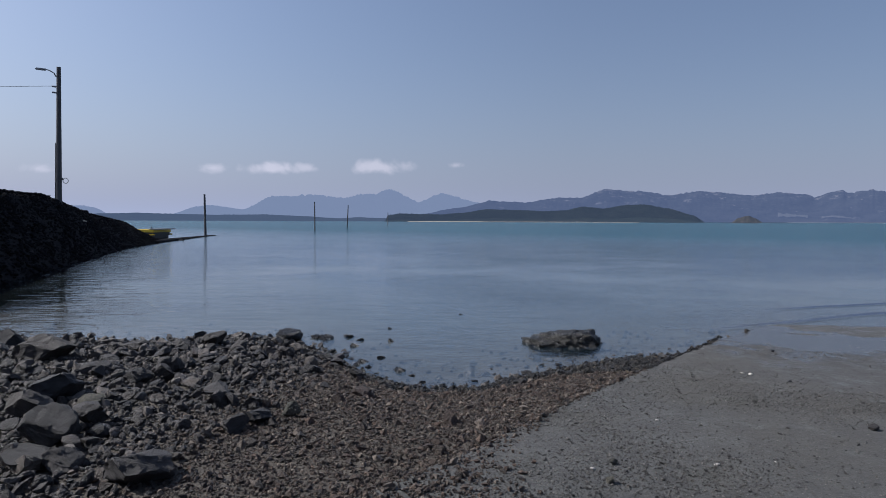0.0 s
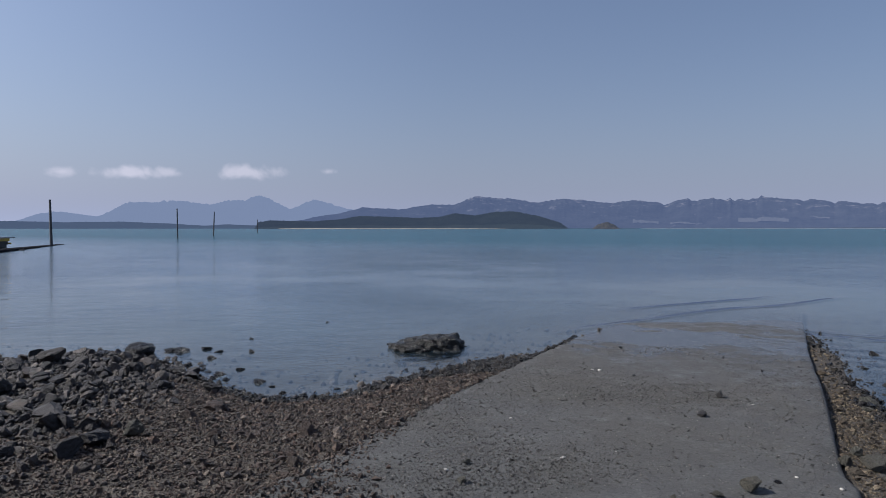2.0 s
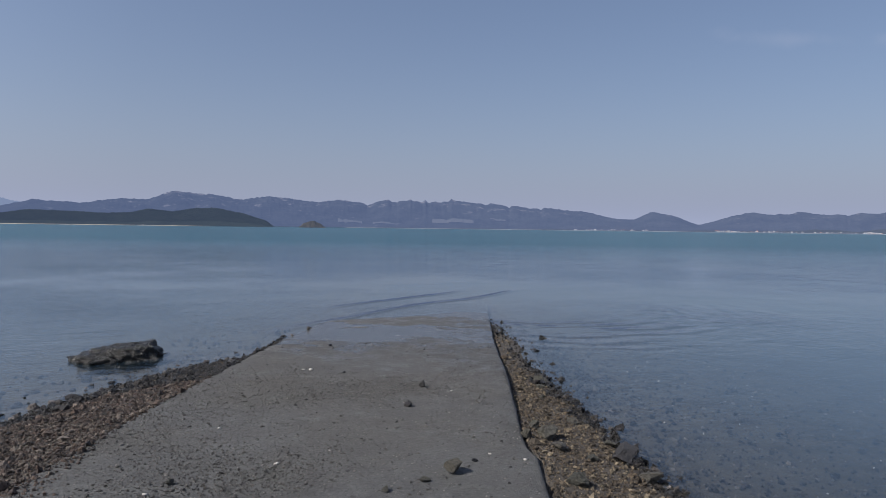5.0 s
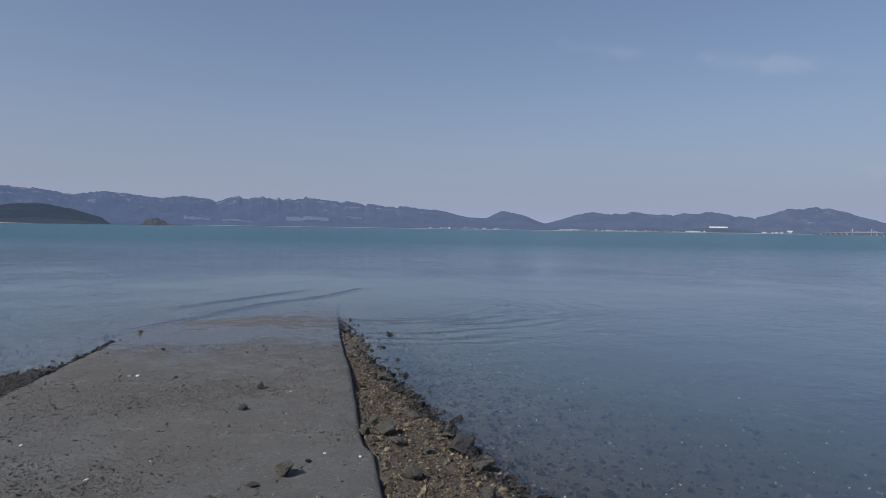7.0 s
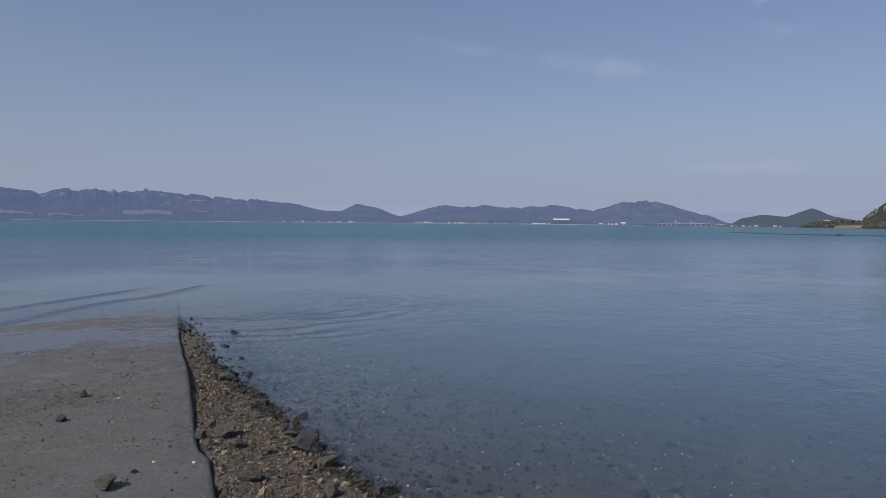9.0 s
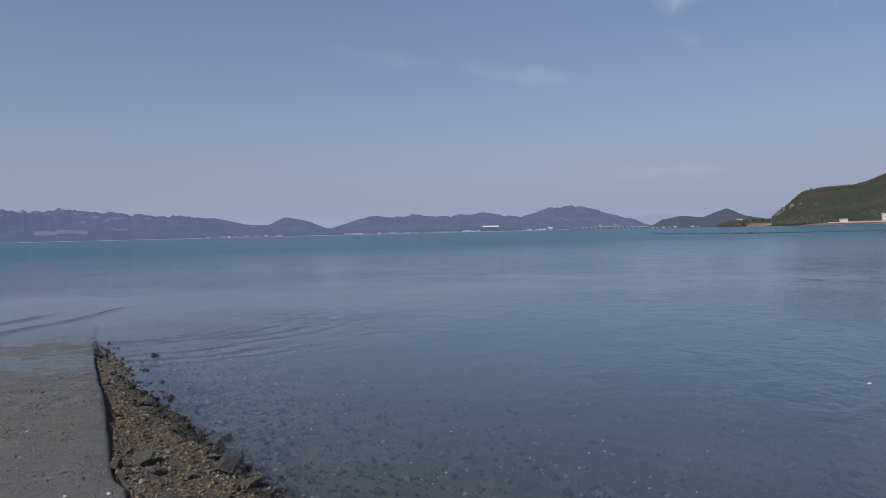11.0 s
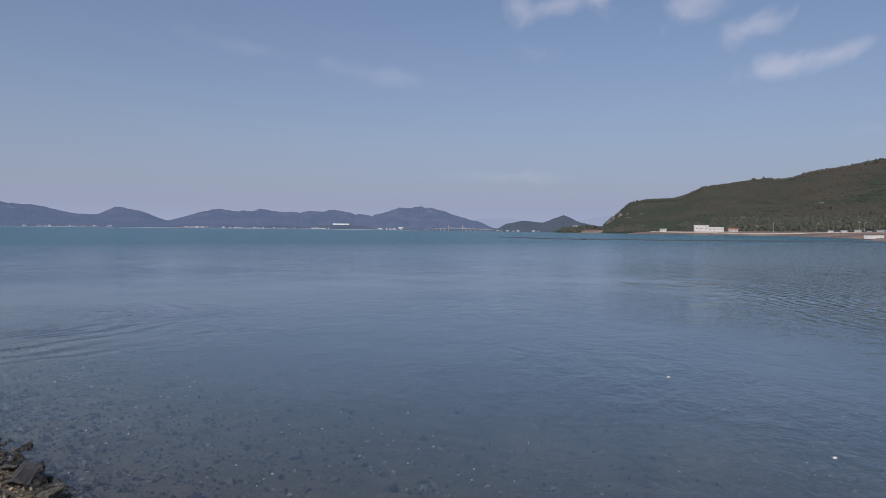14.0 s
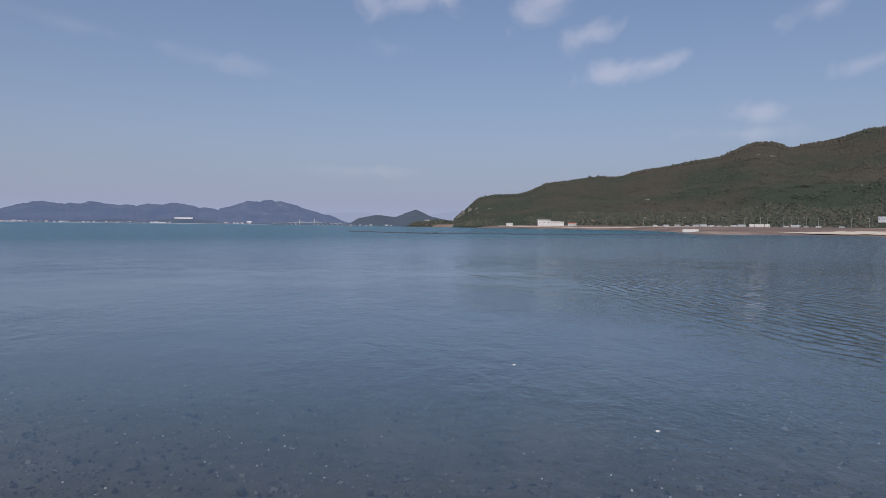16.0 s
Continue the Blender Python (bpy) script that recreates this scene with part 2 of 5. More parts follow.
def make_water():
    n = Net("sea_water")
    v = n.where()
    # ripples: long swell lines, wind ripples, small capillary waves
    swell = n.noise(n.where((0.6, 1.0, 1)), 0.3, 2, 0.5, 0.5)
    wind = n.noise(n.where((0.85, 1.5, 1)), 1.4, 3, 0.55, 0.6)
    tiny = n.noise(n.where((1.4, 2.2, 1)), 5.5, 3, 0.6, 0.3)
    patch = n.ramp(n.noise(v, 0.09, 3), (0.38, 0.12), (0.66, 1.1))
    k = n.math("ADD", n.math("MULTIPLY", swell, 0.25), n.math("MULTIPLY", patch, n.math("ADD", n.math("MULTIPLY", wind, 0.5), n.math("MULTIPLY", tiny, 0.2))))
    chop = n.noise(n.where((0.9, 1.1, 1)), 0.5, 5, 0.62, 0.5)
    ruffle = n.node("Attribute", attr="ruffle").outputs["Fac"]
    k = n.math("ADD", k, n.math("MULTIPLY", n.math("MULTIPLY", chop, ruffle), 3.2))
    # rings that spread from the corner of the ramp
    rel = n.node("VectorMath", {0: v, 1: (10.6, 11.6, 0)}, operation="SUBTRACT").outputs[0]
    far = n.node("VectorMath", {0: rel}, operation="LENGTH").outputs["Value"]
    bent = n.math("ADD", far, n.math("MULTIPLY", n.noise(v, 0.5, 2), 1.2))
    rings = n.math("SINE", n.math("MULTIPLY", bent, 11.0))
    near = n.math("MULTIPLY", n.ramp(n.math("DIVIDE", far, 8.0), (0.24, 0.0), (0.38, 1.0), (0.55, 0.8), (0.75, 0.0)), n.ramp(n.noise(v, 0.55, 2), (0.4, 0.05), (0.55, 1.0)))
    # two low wavelets that lap over the end of the ramp
    over = n.node("VectorMath", {0: v, 1: (-0.396, 0.918, 0)}, operation="DOT_PRODUCT").outputs["Value"]
    along = n.node("VectorMath", {0: v, 1: (0.918, 0.396, 0)}, operation="DOT_PRODUCT").outputs["Value"]
    inner_side = n.ramp(n.math("MULTIPLY", n.math("SUBTRACT", 8.2, over), 0.4), (0.0, 0.0), (0.5, 1.0))
    this_side = n.ramp(n.math("MULTIPLY", n.math("SUBTRACT", 17.0, n.node("VectorMath", {0: v, 1: (0.6, 0.8, 0)}, operation="DOT_PRODUCT").outputs["Value"]), 0.4), (0.0, 0.0), (0.7, 1.0))
    k = n.math("ADD", k, n.math("MULTIPLY", n.math("MULTIPLY", rings, n.math("MULTIPLY", near, n.math("MULTIPLY", inner_side, this_side))), 0.26))
    wob = n.math("MULTIPLY", n.math("SUBTRACT", n.noise(v, 0.3, 1), 0.5), 0.9)
    for at, lo, hi, high in ((8.55, 7.6, 18.6, 0.85), (9.85, 10.8, 17.0, 0.7)):
        off = n.math("DIVIDE", n.math("SUBTRACT", n.math("ADD", over, wob), at), 0.13)
        crest = n.math("POWER", 2.718, n.math("MULTIPLY", n.math("MULTIPLY", off, off), -1.0))
        span = n.ramp(n.math("DIVIDE", n.math("SUBTRACT", along, lo), hi - lo), (0.0, 0.0), (0.3, 1.0), (0.75, 1.0), (1.0, 0.0))
        k = n.math("ADD", k, n.math("MULTIPLY", n.math("MULTIPLY", crest, span), high))
    # a train of small waves before the hill
    breeze = n.node("Attribute", attr="breeze").outputs["Fac"]
    phase = n.node("VectorMath", {0: v, 1: (0.21, -0.977, 0)}, operation="DOT_PRODUCT").outputs["Value"]
    train = n.math("SINE", n.math("MULTIPLY", n.math("ADD", phase, n.math("MULTIPLY", n.noise(v, 0.5, 4, 0.6), 1.3)), 17.0))
    gusts = n.ramp(n.noise(v, 0.6, 4, 0.6), (0.35, 0.0), (0.6, 1.0))
    k = n.math("ADD", k, n.math("MULTIPLY", n.math("MULTIPLY", train, n.math("MULTIPLY", breeze, gusts)), 0.34))
    # short ripples that break up the dark reflection of the breakwater
    lee = n.node("Attribute", attr="lee").outputs["Fac"]
    lap = n.noise(n.where((0.8, 2.6, 1)), 0.9, 3, 0.5, 0.5)
    k = n.math("ADD", k, n.math("MULTIPLY", n.math("MULTIPLY", lap, lee), 0.75))
    nrm = n.bump(k, 0.16, 0.3)
    depth = n.node("Attribute", attr="depth").outputs["Fac"]
    murk = n.math("SUBTRACT", 1.0, n.math("POWER", 0.13, depth))
    patches = n.noise(v, 0.012, 4)
    # calm near the shore, ruffled by the wind further out
    out = n.node("Attribute", attr="open").outputs["Fac"]
    body = n.mix(out, rgb(0.032, 0.057, 0.082), n.ramp(patches, (0.35, (0.015, 0.063, 0.092)), (0.65, (0.022, 0.082, 0.114))))
    body = n.mix(n.math("MINIMUM", n.math("MULTIPLY", lee, 1.6), 1.0), body, rgb(0.012, 0.016, 0.015))   # the breakwater's dark reflection, painted into the water colour
    deep = n.node("BsdfDiffuse", {"Color": body}).outputs[0]
    clear = n.node("BsdfTransparent", {"Color": rgb(0.86, 0.92, 0.94)}).outputs[0]
    inner = n.node("MixShader", {0: murk, 1: clear, 2: deep}).outputs[0]
    gloss = n.node("BsdfGlossy", {"Color": rgb(0.912, 0.96, 1.0), "Roughness": n.math("ADD", 0.03, n.math("MULTIPLY", ruffle, 0.11)), "Normal": nrm}).outputs[0]
    # at a grazing view the wave slopes keep the sea from mirroring fully
    fres = n.math("MULTIPLY", n.node("Fresnel", {"IOR": 1.4, "Normal": nrm}).outputs[0], n.math("SUBTRACT", 0.97, n.math("MULTIPLY", out, 0.55)))
    return n.close(n.node("MixShader", {0: fres, 1: inner, 2: gloss}).outputs[0])


def make_land(name, low, high, rock, grain, rock_share, air=None, haze_glow_share=0.0, summit=0.0):
    """Wooded or rocky hillside. The far land, a backdrop, has its haze painted in as blue emission."""
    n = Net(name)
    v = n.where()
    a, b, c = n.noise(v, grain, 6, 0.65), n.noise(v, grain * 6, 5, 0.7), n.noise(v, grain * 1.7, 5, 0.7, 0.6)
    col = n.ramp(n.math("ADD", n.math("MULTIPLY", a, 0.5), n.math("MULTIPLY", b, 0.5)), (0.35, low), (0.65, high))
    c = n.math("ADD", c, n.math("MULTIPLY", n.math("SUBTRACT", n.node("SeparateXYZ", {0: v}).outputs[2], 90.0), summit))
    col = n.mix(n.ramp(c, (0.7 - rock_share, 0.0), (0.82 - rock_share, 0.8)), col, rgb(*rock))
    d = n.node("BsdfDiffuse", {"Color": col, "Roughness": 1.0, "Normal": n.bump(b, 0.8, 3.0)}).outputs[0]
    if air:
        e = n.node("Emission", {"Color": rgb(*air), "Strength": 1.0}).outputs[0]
        d = n.node("MixShader", {0: haze_glow_share, 1: d, 2: e}).outputs[0]
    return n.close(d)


M_BEACH, M_CONCRETE, M_WATER = make_beach(), make_concrete(), make_water()
# the blue colour near the end of each row is painted haze, mixed in as emission
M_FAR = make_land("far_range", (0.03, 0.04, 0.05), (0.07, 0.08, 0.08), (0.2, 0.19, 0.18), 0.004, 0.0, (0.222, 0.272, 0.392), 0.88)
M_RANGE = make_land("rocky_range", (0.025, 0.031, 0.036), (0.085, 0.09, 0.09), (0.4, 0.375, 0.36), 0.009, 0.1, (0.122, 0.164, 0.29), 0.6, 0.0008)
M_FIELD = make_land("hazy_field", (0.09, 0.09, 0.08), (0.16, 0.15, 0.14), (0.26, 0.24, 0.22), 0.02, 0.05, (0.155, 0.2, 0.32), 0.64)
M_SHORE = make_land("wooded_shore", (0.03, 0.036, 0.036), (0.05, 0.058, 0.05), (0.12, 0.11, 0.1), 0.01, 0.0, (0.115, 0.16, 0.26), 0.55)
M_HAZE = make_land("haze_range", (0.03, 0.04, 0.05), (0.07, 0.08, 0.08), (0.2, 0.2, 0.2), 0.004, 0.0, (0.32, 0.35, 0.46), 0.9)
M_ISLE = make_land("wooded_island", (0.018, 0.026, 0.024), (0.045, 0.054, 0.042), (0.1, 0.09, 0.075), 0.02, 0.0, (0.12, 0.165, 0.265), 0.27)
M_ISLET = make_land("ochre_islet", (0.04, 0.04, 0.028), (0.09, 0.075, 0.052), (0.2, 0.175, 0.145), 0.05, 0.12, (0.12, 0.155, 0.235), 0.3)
def make_forest(name, green, scrub, scale):
    """Tree crowns: each with a tone of its own, over broad patches of pine and dry scrub."""
    n = Net(name)
    v = n.where()
    tone = n.ramp(n.node("NewGeometry").outputs["Random Per Island"], (0.0, 0.82), (1.0, 1.18))
    high = n.node("SeparateXYZ", {0: v}).outputs[2]
    dry = n.math("ADD", n.noise(v, scale, 4, 0.6, 0.4), n.math("MULTIPLY", high, 0.0012))
    col = n.mix(n.ramp(dry, (0.48, 0.0), (0.7, 1.0)), rgb(*green), rgb(*scrub))
    col = n.mix(1.0, col, tone, "MULTIPLY")
    leaf = n.noise(v, 1.2, 4, 0.7)
    return n.principled(col, 0.95, n.bump(leaf, 0.3, 0.3), 0.0, 0.1)


M_PINE = make_forest("pine_crowns", (0.033, 0.04, 0.031), (0.05, 0.045, 0.037), 0.009)
M_BUSH = stone_stuff("shore_bushes", [(0.018, 0.023, 0.015), (0.03, 0.028, 0.019), (0.022, 0.027, 0.016), (0.052, 0.042, 0.027), (0.02, 0.025, 0.015), (0.022, 0.027, 0.018)], grain=0.5)
M_HILL = make_forest("pine_hill_floor", (0.028, 0.035, 0.026), (0.043, 0.039, 0.032), 0.009)
# coast, sea wall and headland: distance haze painted in as emission here too
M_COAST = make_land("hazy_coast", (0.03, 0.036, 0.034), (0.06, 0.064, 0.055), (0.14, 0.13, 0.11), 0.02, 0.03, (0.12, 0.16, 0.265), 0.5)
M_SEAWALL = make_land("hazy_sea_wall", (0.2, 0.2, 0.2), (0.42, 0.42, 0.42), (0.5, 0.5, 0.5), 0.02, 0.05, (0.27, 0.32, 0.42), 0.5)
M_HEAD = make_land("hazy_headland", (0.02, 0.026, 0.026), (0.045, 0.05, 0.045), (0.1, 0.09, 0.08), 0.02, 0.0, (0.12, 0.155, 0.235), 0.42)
M_SAND = plain("pale_sand", (0.4, 0.345, 0.275), 0.9, 0, 0.2, 0.3)
def make_mud():
    """Tidal mud: brown, dark and sandy bands that follow the shore."""
    n = Net("brown_tidal_flat")
    v = n.where()
    split = n.node("SeparateXYZ", {0: v})
    far = n.node("VectorMath", {0: v}, operation="LENGTH").outputs["Value"]
    turn = n.math("ARCTAN2", split.outputs[0], split.outputs[1])
    band = n.noise(n.node("CombineXYZ", {0: n.math("MULTIPLY", turn, 9.0), 1: n.math("MULTIPLY", far, 0.014), 2: 0.0}).outputs[0], 1.0, 6, 0.65, 0.4)
    fine = n.noise(v, 0.3, 5, 0.7)
    col = n.ramp(band, (0.3, (0.045, 0.036, 0.032)), (0.45, (0.1, 0.066, 0.05)), (0.58, (0.15, 0.1, 0.075)), (0.72, (0.27, 0.22, 0.175)))
    col = n.mix(1.0, col, n.ramp(fine, (0.3, 0.6), (0.7, 1.3)), "MULTIPLY")
    return n.principled(col, 0.8, n.bump(fine, 0.6, 0.3))


M_MUD = make_mud()
M_PEB = stone_stuff("ramp_pebbles", [(0.045, 0.043, 0.04), (0.11, 0.106, 0.098), (0.075, 0.07, 0.063), (0.24, 0.225, 0.205), (0.1, 0.09, 0.078), (0.15, 0.142, 0.13)])
M_WETPEB = stone_stuff("wet_dark_pebbles", [(0.014, 0.0135, 0.013), (0.032, 0.028, 0.023), (0.022, 0.02, 0.018), (0.06, 0.05, 0.038)], wet=True)
M_OLIVE = stone_stuff("olive_stone", [(0.1062, 0.1035, 0.08075), (0.1381, 0.13, 0.09861), (0.1487, 0.1346, 0.1069)], island=False, gloss=0.5)
M_BROWN = stone_stuff("brown_stone", [(0.06, 0.04, 0.032), (0.085, 0.058, 0.045)], island=False)
M_OCHRE = stone_stuff("ochre_gravel", [(0.05, 0.04, 0.028), (0.165, 0.122, 0.076), (0.1, 0.076, 0.05), (0.29, 0.235, 0.155), (0.13, 0.098, 0.062), (0.07, 0.056, 0.039)])
M_PALE = plain("pale_concrete", (0.3, 0.305, 0.31), 0.7, 0, 0.6, 0.15)
M_STEEL = plain("weathered_pole", (0.06, 0.06, 0.065), 0.6, 0.0, 6, 0.3)
M_YELLOW = plain("yellow_paint", (0.62, 0.42, 0.02), 0.5, 0, 4, 0.2)
M_BLACK = plain("black_float", (0.02, 0.02, 0.022), 0.5, 0, 4, 0.3)
M_WHITE = plain("white_wall", (0.36, 0.345, 0.335), 0.7, 0, 0.25, 0.22)
M_VILLA = plain("village_white", (0.46, 0.46, 0.48), 0.7, 0, 0.25, 0.3)
M_ROOF = plain("grey_roof", (0.25, 0.26, 0.28), 0.6, 0, 0.6, 0.2)
M_ROOFRED = plain("rust_roof", (0.28, 0.13, 0.09), 0.7, 0, 0.6, 0.2)
M_DARKWIN = plain("dark_glazing", (0.04, 0.045, 0.05), 0.2, 0, 0.6, 0.2)
M_LAMP = plain("grey_lamp", (0.3, 0.3, 0.31), 0.4, 0.3, 6, 0.2)

# ---- mesh helpers ----


def mesh_object(name, bm, material, parent=None, smooth=False):
    me = bpy.data.meshes.new(name)
    bm.normal_update()
    bm.to_mesh(me)
    bm.free()
    me.materials.append(material)
    if smooth:
        me.polygons.foreach_set("use_smooth", [True] * len(me.polygons))
    ob = new(name, me)
    ob.parent = parent
    return ob


def part(name, bm, material, parent, label=""):
    return tagged(mesh_object(name, bm, material, parent), label)


def array_object(name, verts, faces, material, smooth=False):
    """One object from numpy arrays; faces all with the same number of corners."""
    me = bpy.data.meshes.new(name)
    k = faces.shape[1]
    me.vertices.add(len(verts))
    me.vertices.foreach_set("co", np.asarray(verts, np.float32).ravel())
    me.loops.add(faces.size)
    me.loops.foreach_set("vertex_index", np.asarray(faces, np.int32).ravel())
    me.polygons.add(len(faces))
    me.polygons.foreach_set("loop_start", np.arange(0, faces.size, k, dtype=np.int32))
    me.polygons.foreach_set("use_smooth", np.full(len(faces), smooth))
    me.update(calc_edges=True)
    me.materials.append(material)
    return new(name, me)


def box(sx, sy, sz, at=(0, 0, 0), bevel=0.0, turn=0.0):
    """A box standing on z = at[2]."""
    bm = bmesh.new()
    bmesh.ops.create_cube(bm, size=1)
    bmesh.ops.scale(bm, vec=(sx, sy, sz), verts=bm.verts)
    if bevel:
        bmesh.ops.bevel(bm, geom=bm.edges[:], offset=bevel, segments=2, affect="EDGES")
    bmesh.ops.transform(bm, matrix=pose(at[0], at[1], at[2] + sz / 2, 0, 0, turn), verts=bm.verts)
    return bm


def rod(a, b, r0, r1, sides=12):
    """A tapered round bar from a to b."""
    a, b = Vector(a), Vector(b)
    bm = bmesh.new()
    bmesh.ops.create_cone(bm, cap_ends=True, segments=sides, radius1=r0, radius2=r1, depth=(b - a).length)
    q = (b - a).to_track_quat("Z", "Y").to_matrix().to_4x4()
    bmesh.ops.transform(bm, matrix=Matrix.Translation((a + b) / 2) @ q, verts=bm.verts)
    return bm


def empty(name, at, turn=0.0):
    ob = new(name)
    ob.matrix_world = pose(*at, 0, 0, turn)
    return ob


def fbm(x, y, scale, octaves=4, seed=0.0):
    """Fractal noise over arrays: turned sums of value noise on a lattice."""
    total, amp, norm = np.zeros_like(x, dtype=float), 1.0, 0.0
    for o in range(octaves):
        c, s = math.cos(o * 1.3 + seed), math.sin(o * 1.3 + seed)
        u, v = (c * x - s * y) * scale + 17.3 * o + seed * 7.1, (s * x + c * y) * scale - 9.7 * o + seed * 3.3
        i, j = np.floor(u), np.floor(v)
        fu, fv = u - i, v - j
        fu, fv = fu * fu * (3 - 2 * fu), fv * fv * (3 - 2 * fv)

        def lattice(p, q):
            h = np.sin(p * 127.1 + q * 311.7 + o * 13.7) * 43758.5453
            return h - np.floor(h)
        val = (lattice(i, j) * (1 - fu) + lattice(i + 1, j) * fu) * (1 - fv) + (lattice(i, j + 1) * (1 - fu) + lattice(i + 1, j + 1) * fu) * fv
        total += amp * val
        norm += amp
        amp, scale = amp * 0.5, scale * 2.0
    return total / norm * 2 - 1


# ---- ground and sea ----
SHORE_X = (-60, -18.5, -11.5, -6.5, -4.1, -2.85, -1.7, -0.95, -0.55, -0.1, 0.4, 1.5, 2.4, 3.3, 4.8, 9.0, 14)
SHORE_Y = (60, 30, 12.6, 9.8, 9.7, 10.1, 9.1, 7.9, 7.3, 7.06, 7.15, 8.1, 8.75, 9.05, 10.2, 14, 15)
STRIP_Y = (-60, -20, -6, 0, 2.6, 3.35, 4.05, 4.95, 6.0, 7.9, 9.0, 12)
STRIP_X = (30, 9, 3.2, 2.9, 3.84, 4.28, 4.65, 5.15, 5.85, 7.3, 7.8, 9.0)
RAMP_RIGHT = [(14.6, 18.2), (11.5, 14.2), (8.75, 10.7), (6.9, 8.3), (6.0, 7.1), (5.3, 6.12), (4.78, 5.44), (4.03, 4.48), (3.62, 3.95), (3.46, 3.74), (3.43, 3.6), (3.2, 3.3), (2.9, 2.9), (1.6, 1.4), (-1.2, -2.2), (-3.5, -5.2)]
RAMP_LEFT = [(-7.0, -3.2), (-4.6, -0.2), (-1.4, 2.6), (0.24, 4.6), (0.54, 5.06), (0.9, 5.58), (1.5, 6.42), (2.67, 7.96), (3.68, 9.26), (4.6, 10.4), (7.6, 14.2), (10.7, 18.2)]


def ramp_z(x, y):
    along = np.maximum(0.6 * x + 0.8 * y - 9.0, 0)
    end = -0.396 * x + 0.918 * y
    dip = 0.062 * np.clip((end - 7.2) / 1.3, 0, 1) + 0.07 * np.maximum(end - 8.5, 0) ** 1.2
    return 0.2886 - 0.01765 * x - 0.0095 * y - 0.0009 * np.minimum(along, 4.8) ** 2 - dip - 0.03 * np.maximum(along - 8.0, 0) ** 1.6


def inside_ramp(x, y):
    """Above 0 on the ramp: about the metres to its nearer side."""
    rx, ry = np.array(RAMP_RIGHT[::-1]).T
    lx, ly = np.array(RAMP_LEFT).T
    return np.minimum(np.interp(y, ry, rx) - x, x - np.interp(y, ly, lx)) * 0.78


def off_left(x, y):
    """Metres from the left edge of the ramp, above 0 on it."""
    lx, ly = np.array(RAMP_LEFT).T
    return (x - np.interp(y, ly, lx)) * 0.78


def ground_z(x, y):
    x, y = np.asarray(x, float), np.asarray(y, float)
    left = np.interp(x, SHORE_X, SHORE_Y) - y
    right = np.interp(y, STRIP_Y, STRIP_X) - x
    s = np.minimum(left * 0.1, right * 0.12)
    up = np.where(s > 0.2, 0.2 + 0.03 * (s - 0.2), s)
    down = -3.2 * (1 - np.exp(np.minimum(s, 0) / 3.2))
    z = np.where(s > 0, up, down)
    z = z + 0.02 * fbm(x, y, 0.9, 4) * np.exp(-np.hypot(x, y - 5) / 20)
    # land behind the camera
    back = np.clip((-y - 3 + 0.3 * x) / 30, 0, 1)
    z = np.where(s > 0, z + 3.0 * back * back * (3 - 2 * back), z)
    k = inside_ramp(x, y)
    # gravel banked up against the side of the slab
    beside = np.maximum(-k / 0.78, 0)
    heap = (ramp_z(x, y) - 0.02) * (1 - 0.75 * np.clip((y - 3.8) / 3.0, 0, 1)) * right / np.maximum(right + beside, 0.05)
    z = np.where((right > 0) & (y > -5) & (y < 9.5) & (off_left(x, y) > 0.5) & (k < 0), np.maximum(z, heap), z)
    z = np.where((off_left(x, y) > 0.5) & (k < 0) & (right > -1) & (y > 4), z - 0.03 * np.clip((y - 4.8) / 2.2, 0, 1) * np.clip((10 - y) / 2, 0, 1), z)
    under = ramp_z(x, y) - 0.09
    return np.where((k > 0) & (y > -5) & (y < 18.2), np.minimum(z, under), z)


def polar_sheet(rings, spokes, cx, cy):
    ang = np.linspace(0, 2 * math.pi, spokes, endpoint=False)
    x = np.concatenate([[cx], (cx + np.outer(rings, np.cos(ang))).ravel()])
    y = np.concatenate([[cy], (cy + np.outer(rings, np.sin(ang))).ravel()])
    r, s = np.meshgrid(np.arange(len(rings) - 1), np.arange(spokes), indexing="ij")
    a, b = 1 + r * spokes + s, 1 + r * spokes + (s + 1) % spokes
    quads = np.stack([a, a + spokes, b + spokes, b], -1).reshape(-1, 4)
    fan = np.stack([np.zeros(spokes, int), 1 + np.arange(spokes), 1 + (np.arange(spokes) + 1) % spokes], -1)
    tris = np.concatenate([fan, quads[:, [0, 1, 2]], quads[:, [0, 2, 3]]])
    return x, y, tris


near_rings = np.linspace(0.1, 14, 120)
far_rings = 14 * (4950 / 14) ** (np.linspace(0, 1, 70)[1:])
gx, gy, gf = polar_sheet(np.concatenate([near_rings, far_rings]), 260, 1.5, 5.0)
ground = array_object("ground", np.stack([gx, gy, ground_z(gx, gy)], -1), gf, M_BEACH, True)
tagged(ground, "brown gravel beach running down into a pebbly seabed", "beach", kind="structure")

wx, wy, wf = polar_sheet(np.concatenate([np.linspace(0.25, 30, 100), 30 * (4950 / 30) ** (np.linspace(0, 1, 110)[1:])]), 220, 1.5, 5.0)
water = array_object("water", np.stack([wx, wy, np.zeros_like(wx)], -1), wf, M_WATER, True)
water.data.attributes.new("depth", "FLOAT", "POINT").data.foreach_set("value", np.maximum(0, -np.where((inside_ramp(wx, wy) > 0) & (wy > -5) & (wy < 18.2), ramp_z(wx, wy), ground_z(wx, wy))).astype(np.float32))
offing = np.clip((0.62 * wy + 0.55 * wx - 9) / 66, 0, 1)
water.data.attributes.new("open", "FLOAT", "POINT").data.foreach_set("value", (offing * offing * (3 - 2 * offing)).astype(np.float32))
